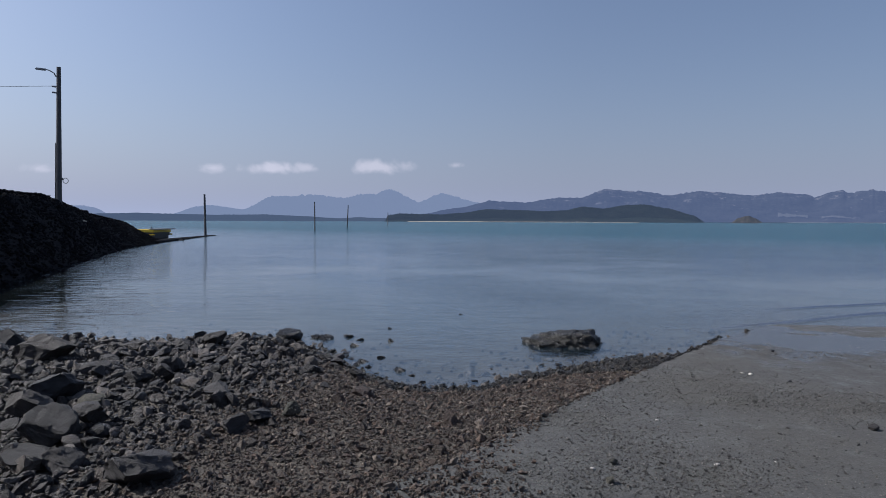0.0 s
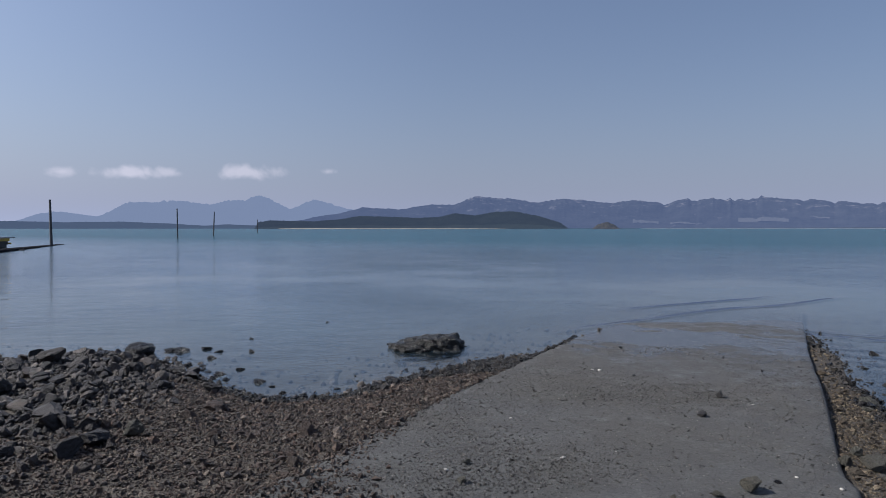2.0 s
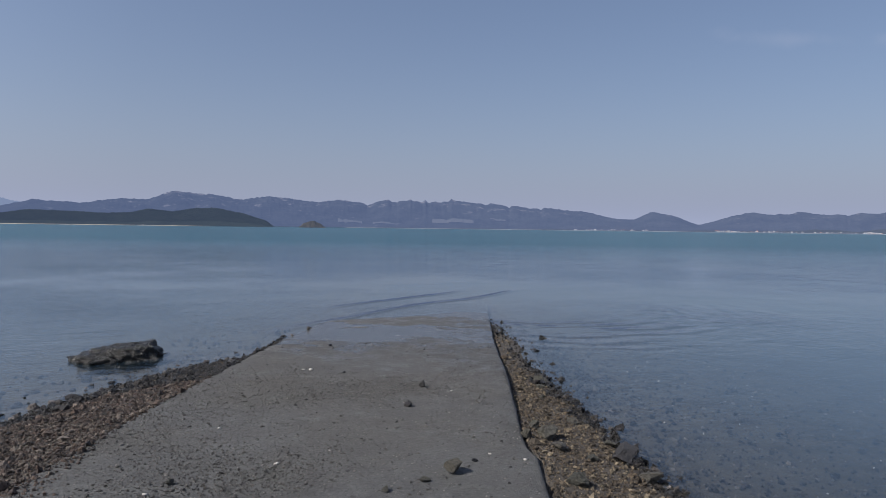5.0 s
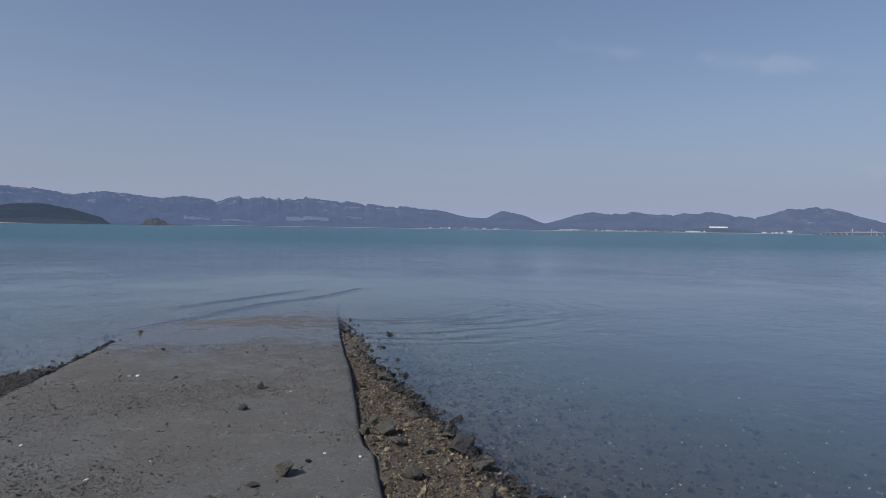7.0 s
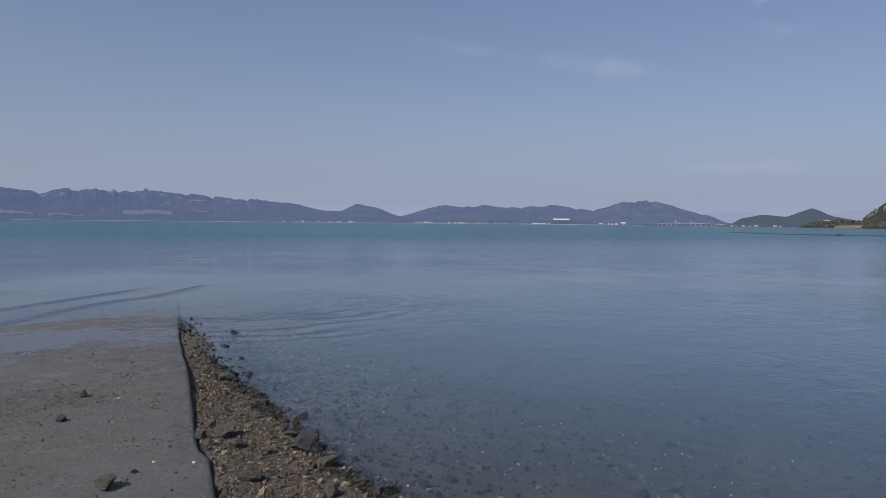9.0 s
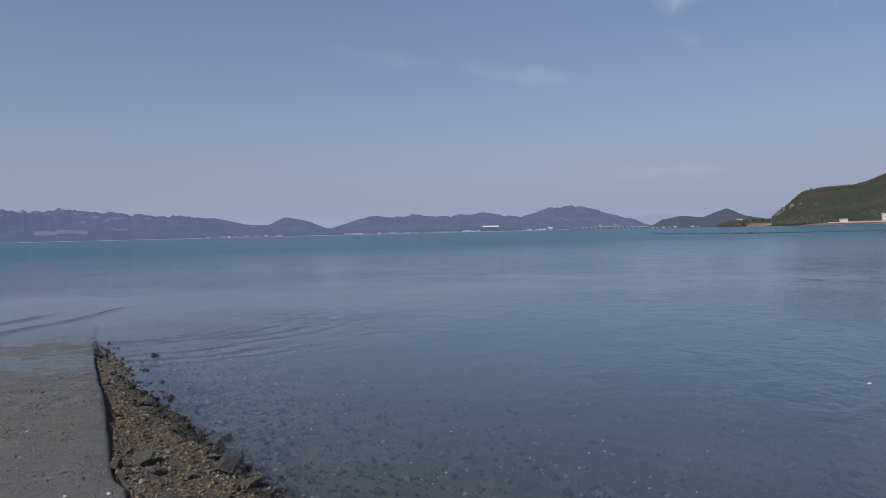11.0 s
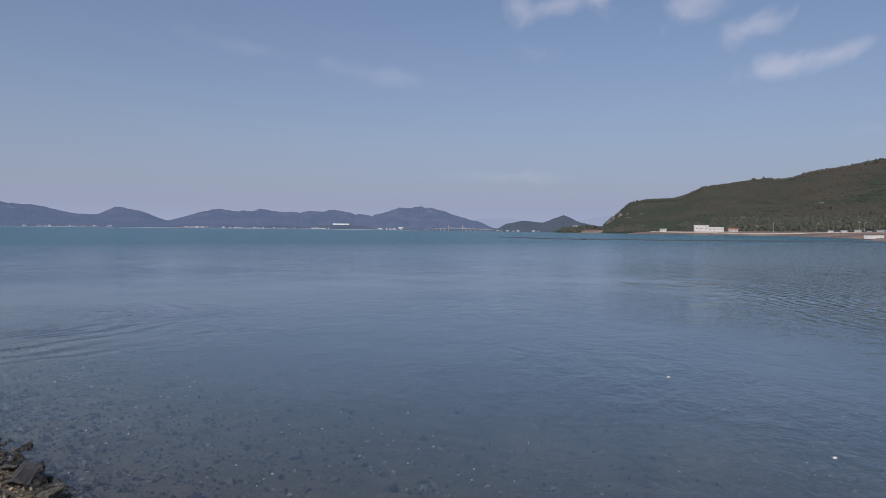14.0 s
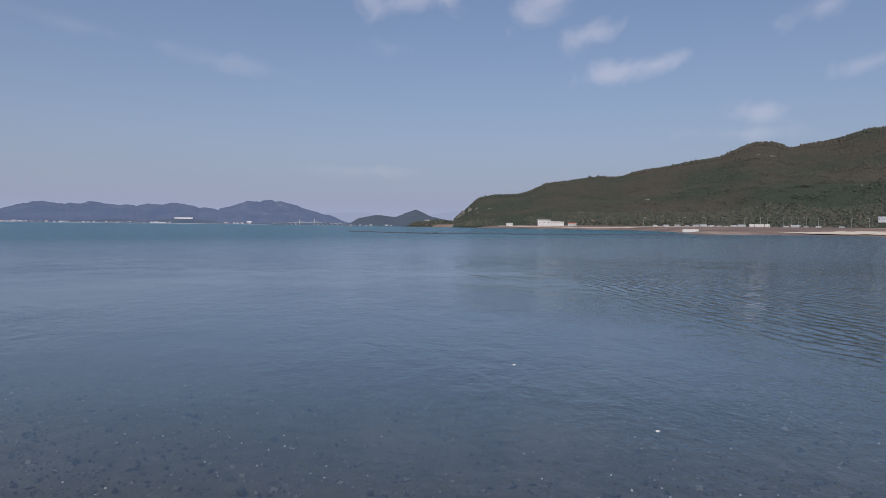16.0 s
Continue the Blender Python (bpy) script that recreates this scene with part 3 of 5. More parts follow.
# the open bay to the right is rougher than the cove
bay = np.clip((np.degrees(np.arctan2(wx, wy)) - 40) / 40, 0, 1)
rough_sea = np.clip((np.hypot(wx, wy) - 14 + 5 * bay) / (60 - 18 * bay), 0, 1)
water.data.attributes.new("ruffle", "FLOAT", "POINT").data.foreach_set("value", (rough_sea * rough_sea * (3 - 2 * rough_sea)).astype(np.float32))
# lee of the breakwater: rippled water, with the bank's dark reflection painted in
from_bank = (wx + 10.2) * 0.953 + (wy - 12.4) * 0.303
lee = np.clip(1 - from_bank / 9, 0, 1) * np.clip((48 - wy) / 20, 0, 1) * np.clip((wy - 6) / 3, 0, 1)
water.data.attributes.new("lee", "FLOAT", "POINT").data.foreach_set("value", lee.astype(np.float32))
# a breeze ruffles the water before the hill
breeze = np.clip((-wy - 4.2 - 0.25 * np.maximum(15 - wx, 0)) / 2.2, 0, 1) * np.clip((34 - np.hypot(wx, wy)) / 8, 0, 1) * np.clip((wx - 3) / 4, 0, 1)
water.data.attributes.new("breeze", "FLOAT", "POINT").data.foreach_set("value", breeze.astype(np.float32))
water.visible_shadow = False
tagged(water, "calm blue-green sea water, clear at the edge", "water", kind="structure")


def make_ramp():
    """The slab: rows across it from end to end, with a rounded rim and sides that go down into the beach."""
    right, left = np.array(RAMP_RIGHT[::-1]), np.array(RAMP_LEFT)
    t = np.linspace(0, 1, 150)

    def run(line):
        d = np.concatenate([[0], np.cumsum(np.hypot(*np.diff(line, axis=0).T))])
        return np.stack([np.interp(t * d[-1], d, line[:, 0]), np.interp(t * d[-1], d, line[:, 1])], -1)
    a, b = run(left), run(right)
    b[:, 0] += 0.02 * fbm(b[:, 1], b[:, 0], 1.5, 3, 4.0)
    w = np.concatenate([[0, 0, 0.004], np.linspace(0.012, 0.988, 24), [0.996, 1, 1]])
    drop = np.zeros(len(w))
    drop[:3], drop[-3:] = (0.3, 0.03, 0.008), (0.008, 0.03, 0.3)
    p = a[:, None, :] * (1 - w)[None, :, None] + b[:, None, :] * w[None, :, None]
    z = ramp_z(p[..., 0], p[..., 1]) + 0.006 * fbm(p[..., 0], p[..., 1], 1.2, 3, 9.0) - drop[None]
    n = len(w)
    i, j = np.meshgrid(np.arange(149), np.arange(n - 1), indexing="ij")
    k = i * n + j
    ob = array_object("boat_ramp", np.concatenate([p, z[..., None]], -1).reshape(-1, 3), np.stack([k, k + 1, k + n + 1, k + n], -1).reshape(-1, 4), M_CONCRETE, True)
    return tagged(ob, "muddy grey concrete boat ramp sloping into the sea", "boat ramp", kind="structure")


make_ramp()

# ---- far land ----


def skyline(stops, az):
    """Height over the bearing, eased between summits and saddles."""
    a, h = np.array(stops).T
    order = np.argsort(a)
    a, h = a[order], h[order]
    i = np.clip(np.searchsorted(a, az) - 1, 0, len(a) - 2)
    t = np.clip((az - a[i]) / (a[i + 1] - a[i]), 0, 1)
    e = 0.5 * t + 0.5 * t * t * (3 - 2 * t)
    return h[i] * (1 - e) + h[i + 1] * e


# how craggy each ridge is, by its seed
CRAGS = {2.0: 0.6, 3.0: 0.45, 9.0: 0.1, 14.0: 0.3}


def land_z(stops, d, depth, rough, seed, az, r):
    top = skyline(stops, az) * d * math.pi / 180
    u = (r - d) / depth
    x, y = -np.sin(np.radians(az)) * r, np.cos(np.radians(az)) * r
    slope = np.where(u < 0, np.clip(1 + u, 0, 1) ** 0.9, np.clip(1 - u, 0, 1))
    n = fbm(x, y, 4.0 / depth, 5, seed)
    crag = fbm(x, y, 30.0 / depth, 4, seed + 2)
    crag = crag * CRAGS.get(seed, 1.0)
    h = top * slope * (1 + rough * 2.2 * n * (1 - slope) * 1.5) + top * rough * (0.25 * n + 0.6 * np.abs(crag) - 0.1) * np.sqrt(slope)
    return x, y, h + 1.75 * slope - 2.0 * (1 - np.minimum(1, slope * 12))


def land(name, label, stops, d, depth, rough, material, seed=0.0, step=0.07, rows=44, category="hill", kind="structure"):
    """A ridge that follows a skyline of (bearing, degrees of height), with a front and a back slope."""
    lo, hi = min(s[0] for s in stops), max(s[0] for s in stops)
    az = np.arange(lo, hi + step, step)
    r = d + depth * np.linspace(-1, 1, rows) ** 3 * 0.5 + depth * np.linspace(-1, 1, rows) * 0.5
    A, R = np.meshgrid(az, r, indexing="ij")
    x, y, z = land_z(stops, d, depth, rough, seed, A, R)
    i, j = np.meshgrid(np.arange(len(az) - 1), np.arange(rows - 1), indexing="ij")
    a = i * rows + j
    f = np.stack([a, a + rows, a + rows + 1, a + 1], -1).reshape(-1, 4)
    ob = array_object(name, np.stack([x, y, z], -1).reshape(-1, 3), f, material, True)
    return tagged(ob, label, category, kind=kind)


FAR_LEFT = [(40, 0.9), (33, 1.3), (30, 1.0), (28.4, 1.1), (27.3, 0.95), (25.8, 0.2), (22, 0.45), (20, 1.1), (19, 1.22), (16.4, 0.9), (14.2, 1.95), (12.4, 2.05), (10.6, 2.15), (8.3, 1.9), (6.4, 2.3), (5.7, 2.25), (5.1, 2.52), (4.4, 2.6), (3.9, 2.45), (3.3, 2.15), (2.1, 1.62), (0.2, 2.3), (-3.1, 1.55), (-8, 1.2), (-12, 0.2)]
ROCKY = [(2, 0.6), (-1.5, 1.2), (-4.1, 1.8), (-6.9, 1.6), (-10, 2.05), (-11.6, 2.0), (-13.6, 2.72), (-15.2, 2.5), (-16.2, 2.5), (-18.3, 2.1), (-20.8, 2.55), (-24.5, 2.1), (-26.4, 2.28), (-29, 1.92), (-30.4, 2.38), (-31.2, 2.15), (-32.3, 2.43), (-34, 2.12), (-36.1, 2.4), (-38, 2.15), (-40.4, 1.95), (-43.5, 1.75), (-46.9, 1.56), (-49.4, 1.0), (-50.8, 0.92), (-52.3, 1.58), (-53.6, 1.35), (-55.8, 0.55), (-57, 0.2)]
jag = random.Random(5)
az = -27.4
while az > -43.5:
    az -= jag.choice((0.2, 0.3, 0.5, 0.9))
    ROCKY.append((az, float(np.interp(-az, [-q for q, h in ROCKY[:29]], [h for q, h in ROCKY[:29]])) + jag.uniform(-0.1, 0.11)))
VILLAGE_HILLS = [(-54, 0.2), (-55.8, 0.58), (-59.2, 1.52), (-61.2, 1.35), (-63.5, 1.5), (-65.9, 1.28), (-68.5, 1.58), (-72, 1.1), (-74.2, 1.88), (-75.3, 1.8), (-76.2, 2.03), (-78.6, 1.4), (-80.7, 0.85), (-82.4, 0.2), (-84, 0.1)]
az, knots = -57.5, sorted((-q, h) for q, h in VILLAGE_HILLS)
while az > -80:
    az -= jag.choice((0.3, 0.5, 0.8, 1.3))
    VILLAGE_HILLS.append((az, float(np.interp(-az, [k[0] for k in knots], [k[1] for k in knots])) + jag.uniform(-0.08, 0.1)))
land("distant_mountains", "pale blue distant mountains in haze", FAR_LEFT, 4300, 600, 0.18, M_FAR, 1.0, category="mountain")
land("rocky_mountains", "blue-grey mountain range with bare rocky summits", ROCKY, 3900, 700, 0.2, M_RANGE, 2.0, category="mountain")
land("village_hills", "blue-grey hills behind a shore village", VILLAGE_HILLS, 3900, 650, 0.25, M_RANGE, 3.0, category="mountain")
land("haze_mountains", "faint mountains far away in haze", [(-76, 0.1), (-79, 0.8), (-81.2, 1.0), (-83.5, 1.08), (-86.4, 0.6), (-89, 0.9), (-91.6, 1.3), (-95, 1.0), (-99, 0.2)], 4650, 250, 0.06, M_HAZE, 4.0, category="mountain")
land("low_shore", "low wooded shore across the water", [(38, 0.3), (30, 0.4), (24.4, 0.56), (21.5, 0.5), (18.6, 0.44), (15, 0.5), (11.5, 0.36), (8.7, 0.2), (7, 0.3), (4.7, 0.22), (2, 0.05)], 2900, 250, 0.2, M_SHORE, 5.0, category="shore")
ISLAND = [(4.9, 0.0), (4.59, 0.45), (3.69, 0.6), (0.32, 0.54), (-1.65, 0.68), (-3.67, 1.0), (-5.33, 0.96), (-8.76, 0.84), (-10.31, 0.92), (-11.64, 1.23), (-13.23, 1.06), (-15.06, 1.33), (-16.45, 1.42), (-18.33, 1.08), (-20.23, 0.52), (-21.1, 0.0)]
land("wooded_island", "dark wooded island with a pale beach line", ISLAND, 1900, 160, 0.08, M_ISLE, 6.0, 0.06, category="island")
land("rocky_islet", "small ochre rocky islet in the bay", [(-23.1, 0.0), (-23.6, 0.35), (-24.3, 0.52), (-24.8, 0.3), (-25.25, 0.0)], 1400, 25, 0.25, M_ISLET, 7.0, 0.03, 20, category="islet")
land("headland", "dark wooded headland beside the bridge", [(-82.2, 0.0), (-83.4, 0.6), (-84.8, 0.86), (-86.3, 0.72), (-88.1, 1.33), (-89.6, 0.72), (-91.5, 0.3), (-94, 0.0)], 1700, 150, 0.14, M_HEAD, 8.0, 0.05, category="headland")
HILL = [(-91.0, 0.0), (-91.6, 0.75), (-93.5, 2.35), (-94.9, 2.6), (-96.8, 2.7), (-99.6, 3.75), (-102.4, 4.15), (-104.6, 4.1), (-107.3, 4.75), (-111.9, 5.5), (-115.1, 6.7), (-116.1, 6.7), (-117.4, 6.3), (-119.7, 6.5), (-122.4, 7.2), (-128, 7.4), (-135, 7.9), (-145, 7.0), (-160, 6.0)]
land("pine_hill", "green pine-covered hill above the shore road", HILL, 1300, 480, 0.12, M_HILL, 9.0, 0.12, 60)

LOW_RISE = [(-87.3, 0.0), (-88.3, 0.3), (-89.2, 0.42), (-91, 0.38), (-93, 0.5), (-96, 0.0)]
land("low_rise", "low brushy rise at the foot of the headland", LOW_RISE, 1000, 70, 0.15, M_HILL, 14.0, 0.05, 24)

# ---- breakwater bank ----
def bank_z(s, q):
    """s: metres along the foot, q: metres to the left of it."""
    q = q + 0.95 * np.clip((s - 32) / 9, 0, 1)
    crest = np.interp(s, (-30, 0, 10, 15, 21.4, 26.5, 33, 40, 44, 47, 49), (3.4, 3.15, 3.05, 2.92, 2.98, 2.62, 2.15, 1.7, 1.25, 0.6, -0.3))
    rise = np.clip(q / 2.3, -0.5, 1)
    fall = np.clip((22 - q) / 5.0, -0.3, 1)
    return np.minimum(rise, fall) * crest - 0.05


BANK_A, BANK_DIR = Vector((-10.2, 12.4, 0)), Vector((-0.303, 0.953, 0)).normalized()
BANK_OUT = Vector((-BANK_DIR.y, BANK_DIR.x, 0))


def make_bank():
    s, q = np.meshgrid(np.linspace(-32, 50, 160), np.linspace(-2.2, 23.5, 60), indexing="ij")
    z = bank_z(s, q) + 0.14 * fbm(s, q, 1.1, 4, 3.0) * (q < 9)
    x = BANK_A.x + BANK_DIR.x * s + BANK_OUT.x * q
    y = BANK_A.y + BANK_DIR.y * s + BANK_OUT.y * q
    i, j = np.meshgrid(np.arange(159), np.arange(59), indexing="ij")
    a = i * 60 + j
    f = np.stack([a, a + 1, a + 61, a + 60], -1).reshape(-1, 4)
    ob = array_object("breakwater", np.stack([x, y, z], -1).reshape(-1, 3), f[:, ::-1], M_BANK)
    return tagged(ob, "dark rubble breakwater bank against the light", "breakwater", kind="structure")


make_bank()

# ---- poles and stakes ----
def make_pole():
    foot = bearing(29.55, 40, 2.1)
    p = new("utility_pole")
    p.matrix_world = pose(*foot, 0, 1.0, 0)
    tagged(p, "tall dark utility pole with a lamp arm on the bank", "utility pole")
    part("shaft", rod((0, 0, -0.8), (0, 0, 7.45), 0.15, 0.1), M_STEEL, p)
    side = Vector((-0.87, -0.49, 0))
    bend = [side * 0.12 + Vector((0, 0, 6.95)), side * 0.2 + Vector((0, 0, 7.12)), side * 0.42 + Vector((0, 0, 7.24)), side * 0.62 + Vector((0, 0, 7.27))]
    arm = part("lamp_arm", rod(bend[0], bend[1], 0.03, 0.028, 8), M_STEEL, p)
    for u, v in zip(bend[1:], bend[2:]):
        part("arm_tube", rod(u, v, 0.028, 0.025, 8), M_STEEL, arm)
    part("lamp_head", box(0.5, 0.17, 0.1, tuple(side * 0.78 + Vector((0, 0, 7.2))), 0.035, 29.6), M_LAMP, p, "grey street lamp head")
    part("conduit", rod(side * 0.165 + Vector((0, 0, 0.2)), side * 0.145 + Vector((0, 0, 3.6)), 0.022, 0.02, 8), M_STEEL, p)
    part("band", rod((0, 0, 1.72), (0, 0, 1.84), 0.19, 0.19, 16), M_STEEL, p)
    bm = bmesh.new()
    for k in range(12):
        q0, q1 = (k / 12 * 2 * math.pi, (k + 1) / 12 * 2 * math.pi)
        seg = rod(-side * (0.3 + 0.12 * math.cos(q0)) + Vector((0, 0, 1.7 + 0.14 * math.sin(q0))), -side * (0.3 + 0.12 * math.cos(q1)) + Vector((0, 0, 1.7 + 0.14 * math.sin(q1))), 0.015, 0.015, 6)
        me = bpy.data.meshes.new("ring")
        seg.to_mesh(me)
        seg.free()
        bm.from_mesh(me)
        bpy.data.meshes.remove(me)
    part("cable_ring", bm, M_STEEL, p, "coil of black cable")
    for h in (6.45, 6.15):
        part("insulator", rod(side * 0.1 + Vector((0, 0, h)), side * 0.3 + Vector((0, 0, h)), 0.045, 0.045, 8), M_LAMP, p)
    return p


make_pole()


def make_stake(at, height, radius, lean, lean_to, label):
    p = empty("mooring_stake", at)
    tagged(p, label, "stake", "stakes in the bay")
    d = Vector((math.sin(radians(lean)) * math.cos(lean_to), math.sin(radians(lean)) * math.sin(lean_to), 1)) * height
    part("shaft", rod((0, 0, -1.2), d, radius * 1.2, radius * 0.8), M_STEEL, p)
    return p


STAKE = "thin dark wooden stake standing upright in the sea"
make_stake((-26.95, 76.8, 0.0), 4.75, 0.13, 1.0, 3.0, "dark steel stake at the end of the low jetty")
make_stake((-23.6, 124.7, 0.0), 5.2, 0.12, 0.5, 3.0, STAKE)
make_stake((-23.4, 165.0, 0.0), 5.6, 0.14, 3.0, 0.0, STAKE + ", leaning a little")
make_stake((-22.7, 278.0, 0.0), 5.2, 0.16, 1.0, 0.0, STAKE)

# ---- jetty and raft ----
def make_jetty():
    a, b = Vector((-22.6, 51.0, 0)), Vector((-27.2, 80.0, 0))
    along = (b - a).normalized()
    side = Vector((along.y, -along.x, 0))
    bm = bmesh.new()
    rows = []
    for i in range(13):
        t = i / 12
        c = a.lerp(b, t)
        z = 0.16 * (1 - t) ** 1.3 + 0.05
        w = 0.75 - 0.35 * t
        rows.append([bm.verts.new(c + side * (w * k) + Vector((0, 0, h))) for k, h in ((1.15, -1.0), (1, z), (-1, z), (-1.15, -1.0))])
    for p, q in zip(rows, rows[1:]):
        for k in range(3):
            bm.faces.new((p[k], q[k], q[k + 1], p[k + 1]))
    bm.faces.new(rows[0])
    bm.faces.new(rows[-1][::-1])
    bmesh.ops.recalc_face_normals(bm, faces=bm.faces)
    bmesh.ops.bevel(bm, geom=[e for e in bm.edges if e.verts[0].co.z > 0 and e.verts[1].co.z > 0], offset=0.05, segments=1, affect="EDGES")
    return tagged(mesh_object("low_jetty", bm, M_BANK), "low dark concrete jetty running out into the water", "jetty", kind="structure")


make_jetty()


def make_raft():
    """A yellow work raft: deck, two long beams, black floats, posts and a railing stub."""
    p = empty("yellow_raft", (-30.2, 63.4, 0.0), -5)
    tagged(p, "yellow floating work raft with black floats by the jetty", "raft")
    part("deck", box(8.2, 3.2, 0.26, (0, 0, 0.66), 0.03), M_YELLOW, p)
    for s in (-1, 1):
        part("beam", box(8.4, 0.16, 0.12, (0, s * 1.62, 0.4), 0.03), M_YELLOW, p, "yellow side beam")
    part("dark_frame", box(8.0, 3.1, 0.3, (0, 0, 0.36), 0.02), M_BLACK, p)
    for i in range(6):
        bm = rod((-3.5 + i * 1.4, -1.5, 0.2), (-3.5 + i * 1.4, 1.5, 0.2), 0.4, 0.4, 16)
        part("float", bm, M_BLACK, p, "black drum float")
    for i, x in enumerate((-3.2, -0.4, 1.5, 3.8)):
        part("post", rod((x, -1.4, 0.9), (x, -1.4, 1.2), 0.06, 0.05, 8), M_BLACK, p)
    part("stern_board", box(0.9, 3.2, 0.1, (4.1, 0, 0.92), 0.02), M_LAMP, p, "grey plank")
    return p


make_raft()


def make_cable():
    a = bearing(29.75, 39.8, 8.55)
    b = bearing(52, 46, 8.7)
    bm = bmesh.new()
    pts = [a.lerp(b, i / 24) - Vector((0, 0, 0.45 * 4 * (i / 24) * (1 - i / 24))) for i in range(25)]
    rings = []
    for c in pts:
        rings.append([bm.verts.new(c + Vector((0.008 * math.cos(k), 0.008 * math.cos(k), 0.01 * math.sin(k)))) for k in (0, 1.57, 3.14, 4.71)])
    for p, q in zip(rings, rings[1:]):
        for k in range(4):
            bm.faces.new((p[k], p[(k + 1) % 4], q[(k + 1) % 4], q[k]))
    return tagged(mesh_object("overhead_cable", bm, M_BLACK), "thin black overhead cable strung from the utility pole", "cable")


make_cable()

# ---- right-hand shore ----
def shore_strip(name, label, stops, z_front, z_back, material, steps=90, seed=0.0, category="tidal flat"):
    """A low flat between a front and a back distance, both over the bearing."""
    a, near, far = np.array(stops).T
    order = np.argsort(a)
    a, near, far = a[order], near[order], far[order]
    az = np.linspace(a[0], a[-1], steps)
    w = np.linspace(0, 1, 14)
    A, W = np.meshgrid(az, w, indexing="ij")
    f, b = np.interp(A, a, near), np.interp(A, a, far)
    wob = fbm(A * 9, W * 0 + 1, 0.12, 4, seed)
    r = f + (b - f) * W + wob * (b - f) * 0.03 * (1 - W)
    x, y = -np.sin(np.radians(A)) * r, np.cos(np.radians(A)) * r
    up = 1 - (1 - W) ** 2.0
    z = z_front + (z_back - z_front) * up + 0.08 * (z_back - z_front) * fbm(x, y, 0.08, 4, seed)
    z = np.where(W == 0, z_front - 0.3, z)
    i, j = np.meshgrid(np.arange(steps - 1), np.arange(13), indexing="ij")
    k = i * 14 + j
    ob = array_object(name, np.stack([x, y, z], -1).reshape(-1, 3), np.stack([k, k + 14, k + 15, k + 1], -1).reshape(-1, 4), material, True)
    return tagged(ob, label, category, kind="structure")


M_MUDBAR = plain("wet_dark_sand", (0.034, 0.032, 0.032), 0.5, 0, 0.2, 0.5)
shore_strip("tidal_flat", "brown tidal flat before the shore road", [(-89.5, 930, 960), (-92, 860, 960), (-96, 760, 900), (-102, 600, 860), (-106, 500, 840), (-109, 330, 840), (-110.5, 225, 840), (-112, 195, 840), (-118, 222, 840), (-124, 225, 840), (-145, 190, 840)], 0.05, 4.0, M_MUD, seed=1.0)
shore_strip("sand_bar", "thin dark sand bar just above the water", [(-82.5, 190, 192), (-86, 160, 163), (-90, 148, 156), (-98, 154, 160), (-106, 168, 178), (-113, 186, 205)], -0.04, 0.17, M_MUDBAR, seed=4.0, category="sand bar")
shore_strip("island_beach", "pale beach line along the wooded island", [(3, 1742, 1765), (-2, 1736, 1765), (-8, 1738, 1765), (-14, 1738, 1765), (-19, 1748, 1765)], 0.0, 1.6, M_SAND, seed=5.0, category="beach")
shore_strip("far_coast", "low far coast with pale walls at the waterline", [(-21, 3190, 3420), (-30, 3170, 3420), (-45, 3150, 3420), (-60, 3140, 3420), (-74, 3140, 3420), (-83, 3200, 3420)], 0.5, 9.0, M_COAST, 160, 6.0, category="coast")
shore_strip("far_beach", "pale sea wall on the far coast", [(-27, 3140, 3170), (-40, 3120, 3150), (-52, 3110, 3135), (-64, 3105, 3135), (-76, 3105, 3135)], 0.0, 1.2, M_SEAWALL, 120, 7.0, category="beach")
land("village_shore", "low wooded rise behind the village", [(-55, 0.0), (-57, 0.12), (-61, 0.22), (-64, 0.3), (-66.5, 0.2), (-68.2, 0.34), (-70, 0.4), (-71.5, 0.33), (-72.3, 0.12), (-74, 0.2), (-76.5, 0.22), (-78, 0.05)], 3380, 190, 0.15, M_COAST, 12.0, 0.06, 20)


def flat_z(az, r):
    near = np.interp(-az, (91, 96, 102, 106, 109, 110.5, 112, 118, 124, 145), (885, 760, 600, 500, 330, 225, 195, 222, 225, 190))
    far = np.interp(-az, (92, 96, 102, 106, 145), (960, 900, 860, 840, 840))
    w = np.clip((r - near) / (far - near), 0, 1)
    return 0.05 + 3.95 * (1 - (1 - w) ** 2)


def ground_patch(name, label, lo, hi, stops, height, material, category, ragged=0.25):
    """A thin patch that lies on other ground, between a near and a far distance over the bearing."""
    a, near, far = np.array(sorted(stops)).T
    A, W = np.meshgrid(np.linspace(lo, hi, 120), np.linspace(0, 1, 8), indexing="ij")
    f, g = np.interp(A, a, near), np.interp(A, a, far)
    mid, half = (f + g) / 2, (g - f) / 2 * (0.75 + ragged * 2 * fbm(A * 3, A * 0, 1.0, 4, 2.0))
    r = mid + half * (2 * W - 1)
    x, y = -np.sin(np.radians(A)) * r, np.cos(np.radians(A)) * r
    z = height(A, r)
    i, j = np.meshgrid(np.arange(119), np.arange(7), indexing="ij")
    k = i * 8 + j
    ob = array_object(name, np.stack([x, y, z], -1).reshape(-1, 3), np.stack([k, k + 8, k + 9, k + 1], -1).reshape(-1, 4), material, True)
    return tagged(ob, label, category, kind="structure")


